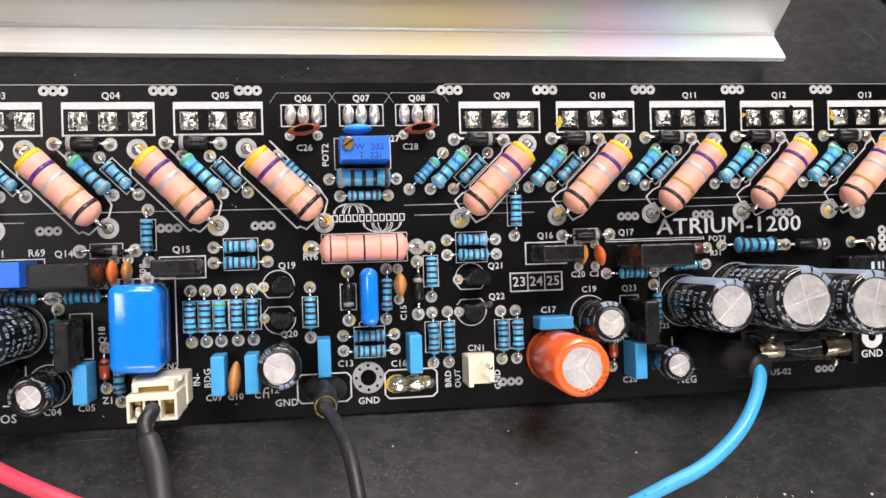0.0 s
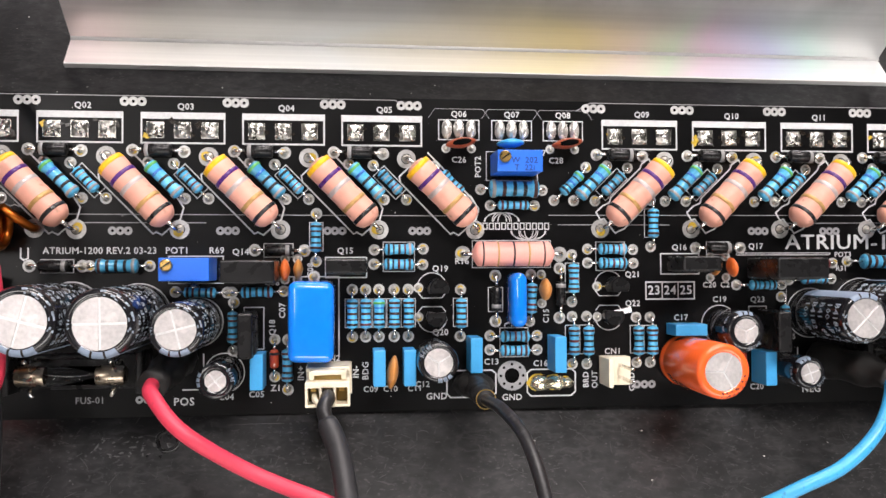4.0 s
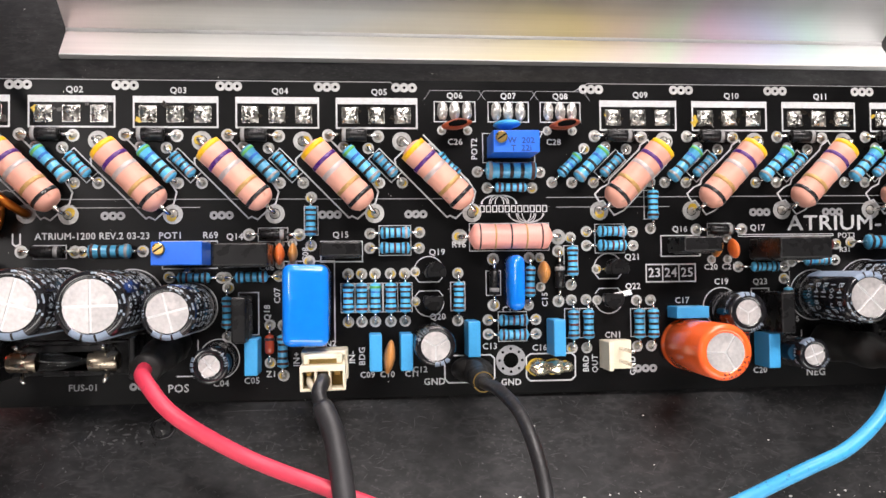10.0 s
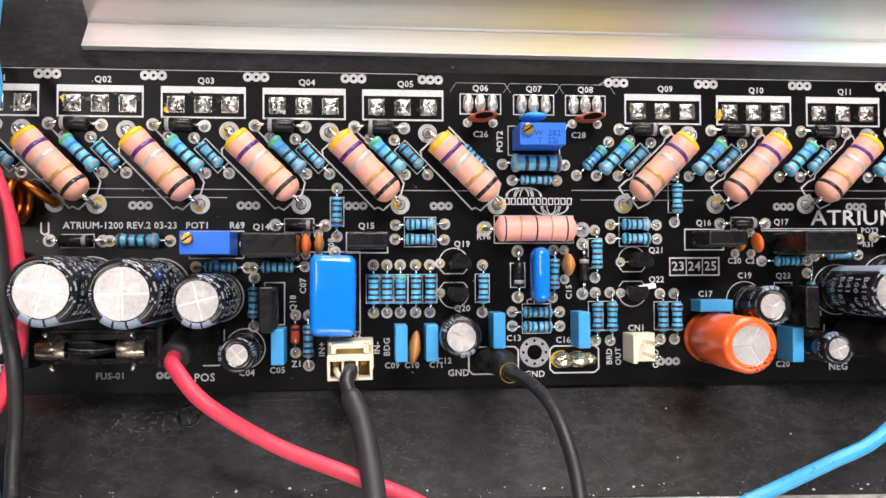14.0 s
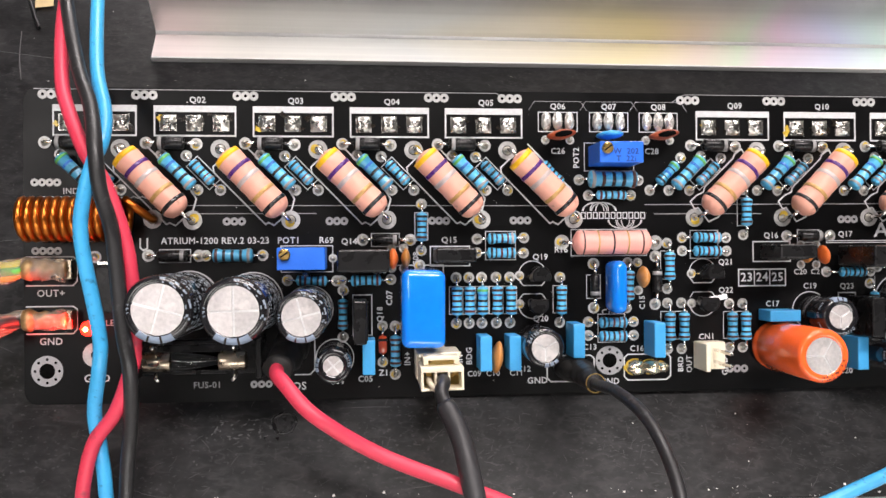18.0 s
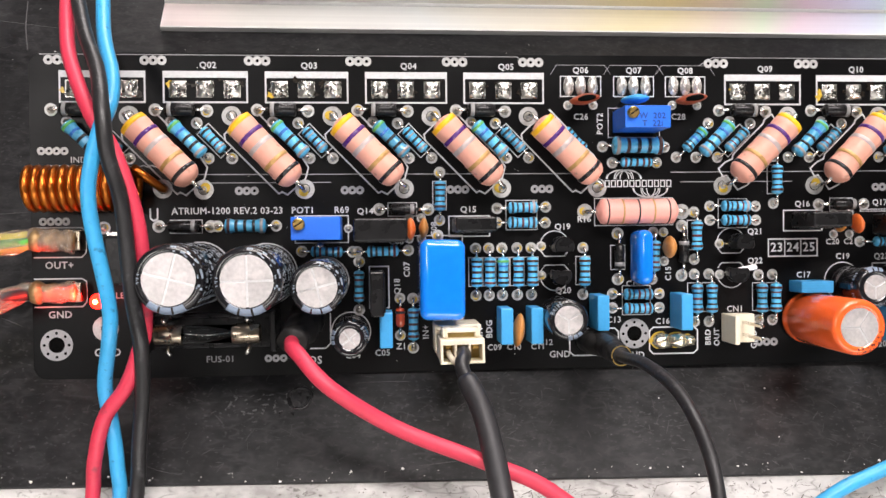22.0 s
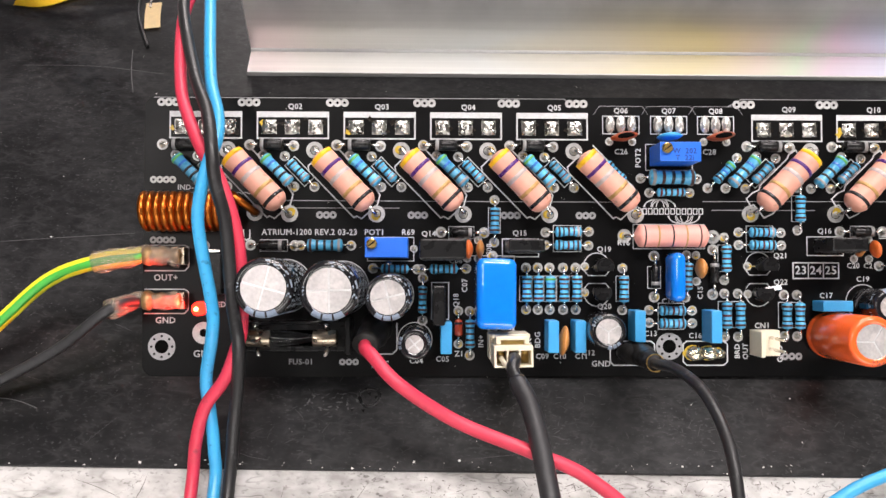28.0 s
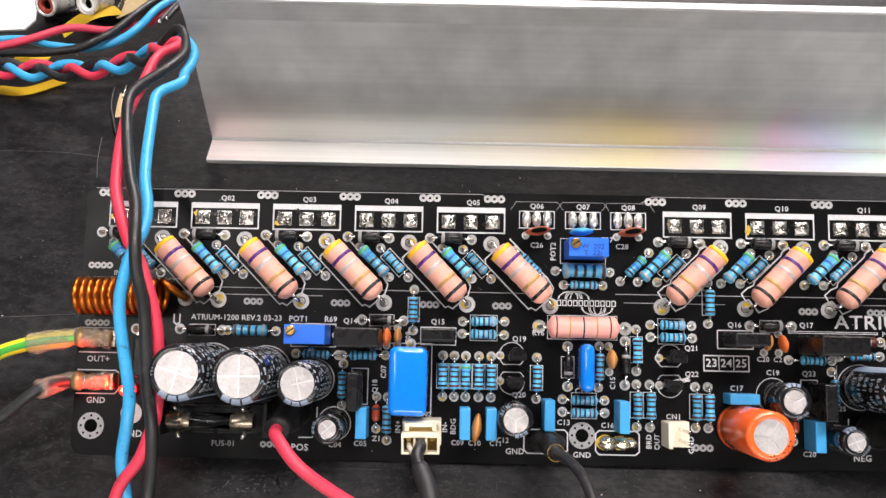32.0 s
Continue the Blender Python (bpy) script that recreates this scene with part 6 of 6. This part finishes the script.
# the three twisted wires that hang across the board
W_RED = [(-106.5, 48.3, 50.2), (-111.0, 42.1, 50.3), (-111.1, 28.1, 50.8), (-111.3, 14.9, 50.6), (-108.3, -4.3, 48.6), (-104.9, -13.9, 47.9), (-101.0, -21.7, 46.2), (-96.9, -27.5, 43.8), (-93.0, -37.2, 36.0), (-92.1, -49.4, 25.6),
         (-93.2, -53.8, 22.2), (-95.8, -58.1, 17.2), (-99.7, -61.8, 13.0), (-101.7, -67.5, 7.6), (-102.2, -76, 2.2), (-101, -110,  0.6), (-98, -170,  0.55)]
W_BLACK = [(-106.2, 51.9, 50.5), (-103.8, 42.4, 51.3), (-106.1, 33.2, 52.4), (-110.5, 25.7, 52.6), (-111.3, 17.8, 52.4), (-105.1, -3.3, 50.8), (-100.8, -13.8, 50.2), (-98.4, -22.9, 49.6), (-97.2, -29.7, 45.4), (-95.1, -35.7, 40.2),
           (-93.5, -47.9, 30.3), (-92.3, -53.8, 24.6), (-93.0, -58.7, 16.6), (-94.2, -64.3, 9.2), (-94.7, -76, 2.0), (-94, -110,  0.6), (-92, -170,  0.55)]
W_BLUE = [(-102.7, 37.1, 49.0), (-102.3, 32.1, 49.6), (-106.6, 26.4, 50.0), (-105.7, 18.0, 50.2), (-102.4, -1.8, 48.6), (-99.4, -11.7, 47.4), (-98.5, -18.4, 46.8), (-99.1, -24.1, 46.6), (-100.4, -29.7, 43.4), (-100.8, -35.7, 38.5),
          (-97.8, -47.8, 28.7), (-97.8, -52.4, 24.6), (-99.6, -57.4, 16.6), (-99.2, -61.8, 10.0), (-98.3, -67.5, 5.6), (-97.7, -76, 1.6), (-98, -110,  0.6), (-95, -170,  0.55)]
LOOP = dict(r=[(-112.4, 50.5, 46.5), (-108.6, 50.0, 50.0)],
            k=[(-113.0, 55.5, 47), (-109.0, 55.5, 50.5)],
            b=[(-113.8, 57.0, 45.5), (-107.8, 56.0, 47.0), (-103.4, 49.0, 47.5), (-102.4, 42.5, 48.3)])


def braid(points, phase, amp=2.9, lift=1.5, wave=43.3):
    out, run = [], 0.0
    line = smoothed(points, 14)
    for a, b in zip(line, line[1:]):
        run += (b - a).length
        d = (b - a).normalized()
        side = Vector((-d.y, d.x, 0)).normalized()
        t = 2 * math.pi * (run / wave) + phase
        out.append(tuple(b + side * (amp * math.sin(t)) + Vector((0, 0, lift * math.sin(2 * t + 0.6)))))
    return out


SPINE = [(-232, 118, 8), (-212, 107, 9), (-198.8, 97.2, 11), (-181.3, 86.1, 14), (-166.3, 80.4, 18), (-147.1, 73.1, 24), (-132.5, 66.9, 31), (-121.3, 60.6, 38.5), (-116.5, 57.5, 42.5)]
for key, ph, m, pts, label in (("r", -9.88, "redwire", W_RED, "crimson wire of the twisted trio"), ("k", -14.07, "rubber", W_BLACK, "black wire of the twisted trio"), ("b", -11.97, "bluewire", W_BLUE, "sky blue wire of the twisted trio")):
    strand = braid(SPINE, ph)[::3]
    bm = tube(strand + LOOP[key] + pts, 1.32, 10, 5)
    tagged(new("braided_wire", mesh_of(bm, "braided_wire", M[m])), label + " hung over the board", "wire", "plaited wires")
for m, pts in (("redwire", [(-222, 92, 8), (-197.5, 99.6, 12), (-190.5, 101.4, 12.5), (-181.0, 105.6, 13.2), (-170.0, 113.2, 13.2), (-156.5, 115.0, 11.5), (-144.6, 121.2, 11.5), (-137.3, 130.5, 12), (-124, 152, 9)]),
               ("rubber", [(-222, 101, 5), (-205, 101, 8), (-187.5, 99.6, 11), (-174.2, 98.9, 12), (-163.2, 101.0, 13), (-157.4, 104.6, 14.2), (-152.5, 110.1, 14.8), (-145.3, 130.6, 14), (-136, 156, 9)]),
               ("bluewire", [(-226, 98, 6), (-206, 104.0, 10), (-194.4, 107.2, 11), (-184.6, 108.4, 10.8), (-174.5, 105.4, 10.6), (-162.5, 105.0, 10.4), (-151.8, 107.6, 12), (-144.7, 114.2, 14.6), (-140.1, 128.0, 15), (-128, 154, 10)])):
    tagged(new("loose_wire", mesh_of(tube(pts, 1.4, 10, 6), "loose_wire", M[m])), "loose insulated wire behind the plait", "wire", "loose wires")

for ex, ey in ((-137.9, 114.2), (-135.9, 116.2)):
    stub = cable("wire_end", [(ex + 9, ey + 34, 14.0), (ex + 4, ey + 16, 16.0), (ex, ey, 16.0)], 1.0, M["rubber"], "dark cut wire with a bright tinned end", "wire", "cut wire ends")
    part("tinned_end", lathe([(0, -0.5), (0.8, -0.45), (0.95, 0.3), (0, 0.4)], 12), M["joint"], stub, at=pose(ex / 1000, ey / 1000, 0.016, 80, 0, 0), smooth=True)

# ---- odds and ends at the back of the bench mat ----
tagged(new("paper_sheet", mesh_of(prism([(-330, 112), (-227.5, 125), (-215.7, 128.5), (-197.7, 131), (-196.2, 138), (-202, 156), (-208, 215), (-330, 230)], 0.1, 0.8), "paper_sheet", M["paper"])), "white sheet of paper lying at the back", "paper")


def strip(pts, w, m, name, label):
    """A short curled piece of tape."""
    bm = bmesh.new()
    line = smoothed(pts, 6)
    rows = []
    for i, p in enumerate(line):
        d = (line[min(i + 1, len(line) - 1)] - line[max(i - 1, 0)])
        s = Vector((-d.y, d.x, 0)).normalized() * (w / 2)
        rows.append([bm.verts.new(p + s), bm.verts.new(p - s)])
    for a, b in zip(rows, rows[1:]):
        bm.faces.new((a[0], a[1], b[1], b[0]))
    bmesh.ops.solidify(bm, geom=bm.faces[:], thickness=0.25)
    return tagged(new(name, mesh_of(bm, name, M[m])), label, "tape", "scraps of tape")


strip([(-147.0, 93, 0.5), (-146.0, 86, 0.6), (-144.5, 79, 0.9)], 5.0, "masking", "tape_scrap", "cream scrap of masking tape on the mat")
strip([(-191.5, 91, 1.5), (-182, 91.5, 1.0), (-170, 97.5, 2.2)], 5.0, "tape", "tape_scrap", "yellow curl of tape under the plait")
strip([(-194, 111, 1.0), (-188, 110.5, 2.0), (-181, 110, 1.2)], 6.0, "tape", "tape_scrap", "yellow scrap of tape beside the plait")
strip([(-180, 124, 4.0), (-170, 131, 8.0), (-162, 138, 6.0)], 8.0, "tape", "tape_scrap", "yellow crumpled tape by the jacks")
strip([(-166, 140, 3.0), (-154, 150, 5.0), (-146, 158, 3.0)], 9.0, "masking", "tape_scrap", "cream crumpled tape by the jacks")
cable("cut_lead", [(-152.5, 96, 0.5), (-150.5, 86, 0.7), (-147.5, 78, 0.6), (-144, 70, 0.5)], 0.5, M["rubber"], "thin dark snip of wire on the mat", "wire")
cable("cut_lead", [(-148.5, 97, 0.8), (-147.5, 90, 1.0)], 0.4, M["lead"], "thin bright snip of wire on the mat", "wire")
for jx, jy, m in ((-185, 136.5, "red"), (-170, 138, "silver")):
    jack = thing("phono_jack", jx, jy, 0, base=Matrix(), label="round phono jack with a %s ring" % ("red" if m == "red" else "white"), category="jack", group="phono jacks")
    tilt = pose(0, 0, 0.009, 68, 0, -14)
    part("barrel", lathe([(0, -6), (3.8, -6), (3.8, 4.6), (4.3, 5.0), (4.3, 6.2), (3.6, 6.4), (3.3, 6.0), (3.3, 2.5)], 24), M["shell"], jack, at=tilt, smooth=True)
    part("collar", lathe([(3.35, 5.4), (3.2, 6.1), (2.2, 5.9), (1.8, 5.2), (1.8, 3.5)], 24), M["jackred" if m == "red" else "paper"], jack, at=tilt, smooth=True)
    part("socket", disc(1.85, 4.0, 18), M["hole"], jack, at=tilt)
    part("bracket", cuboid(-7, 7, 0, 9, 0, 6, 0.5), M["epoxy"], jack)
green = cable("green_cable", [(186, 150, 3), (182, 124, 3), (180, 108, 3), (180, 97, 3), (184, 84, 2.2), (198, 70, 1.6), (230, 60, 1.6)], 1.6, mat("green insulation", (0.03, 0.40, 0.16), 0.4), "green insulated cable lying on the mat", "cable")
cable("pale_cable", [(181, 150, 1.4), (178.4, 122, 1.4), (177.4, 105, 1.4), (177.6, 96, 1.4), (179, 86, 1.4), (190, 72, 1.4), (228, 55, 1.4)], 1.4, M["dull"], "pale grey cable beside the green one", "cable")
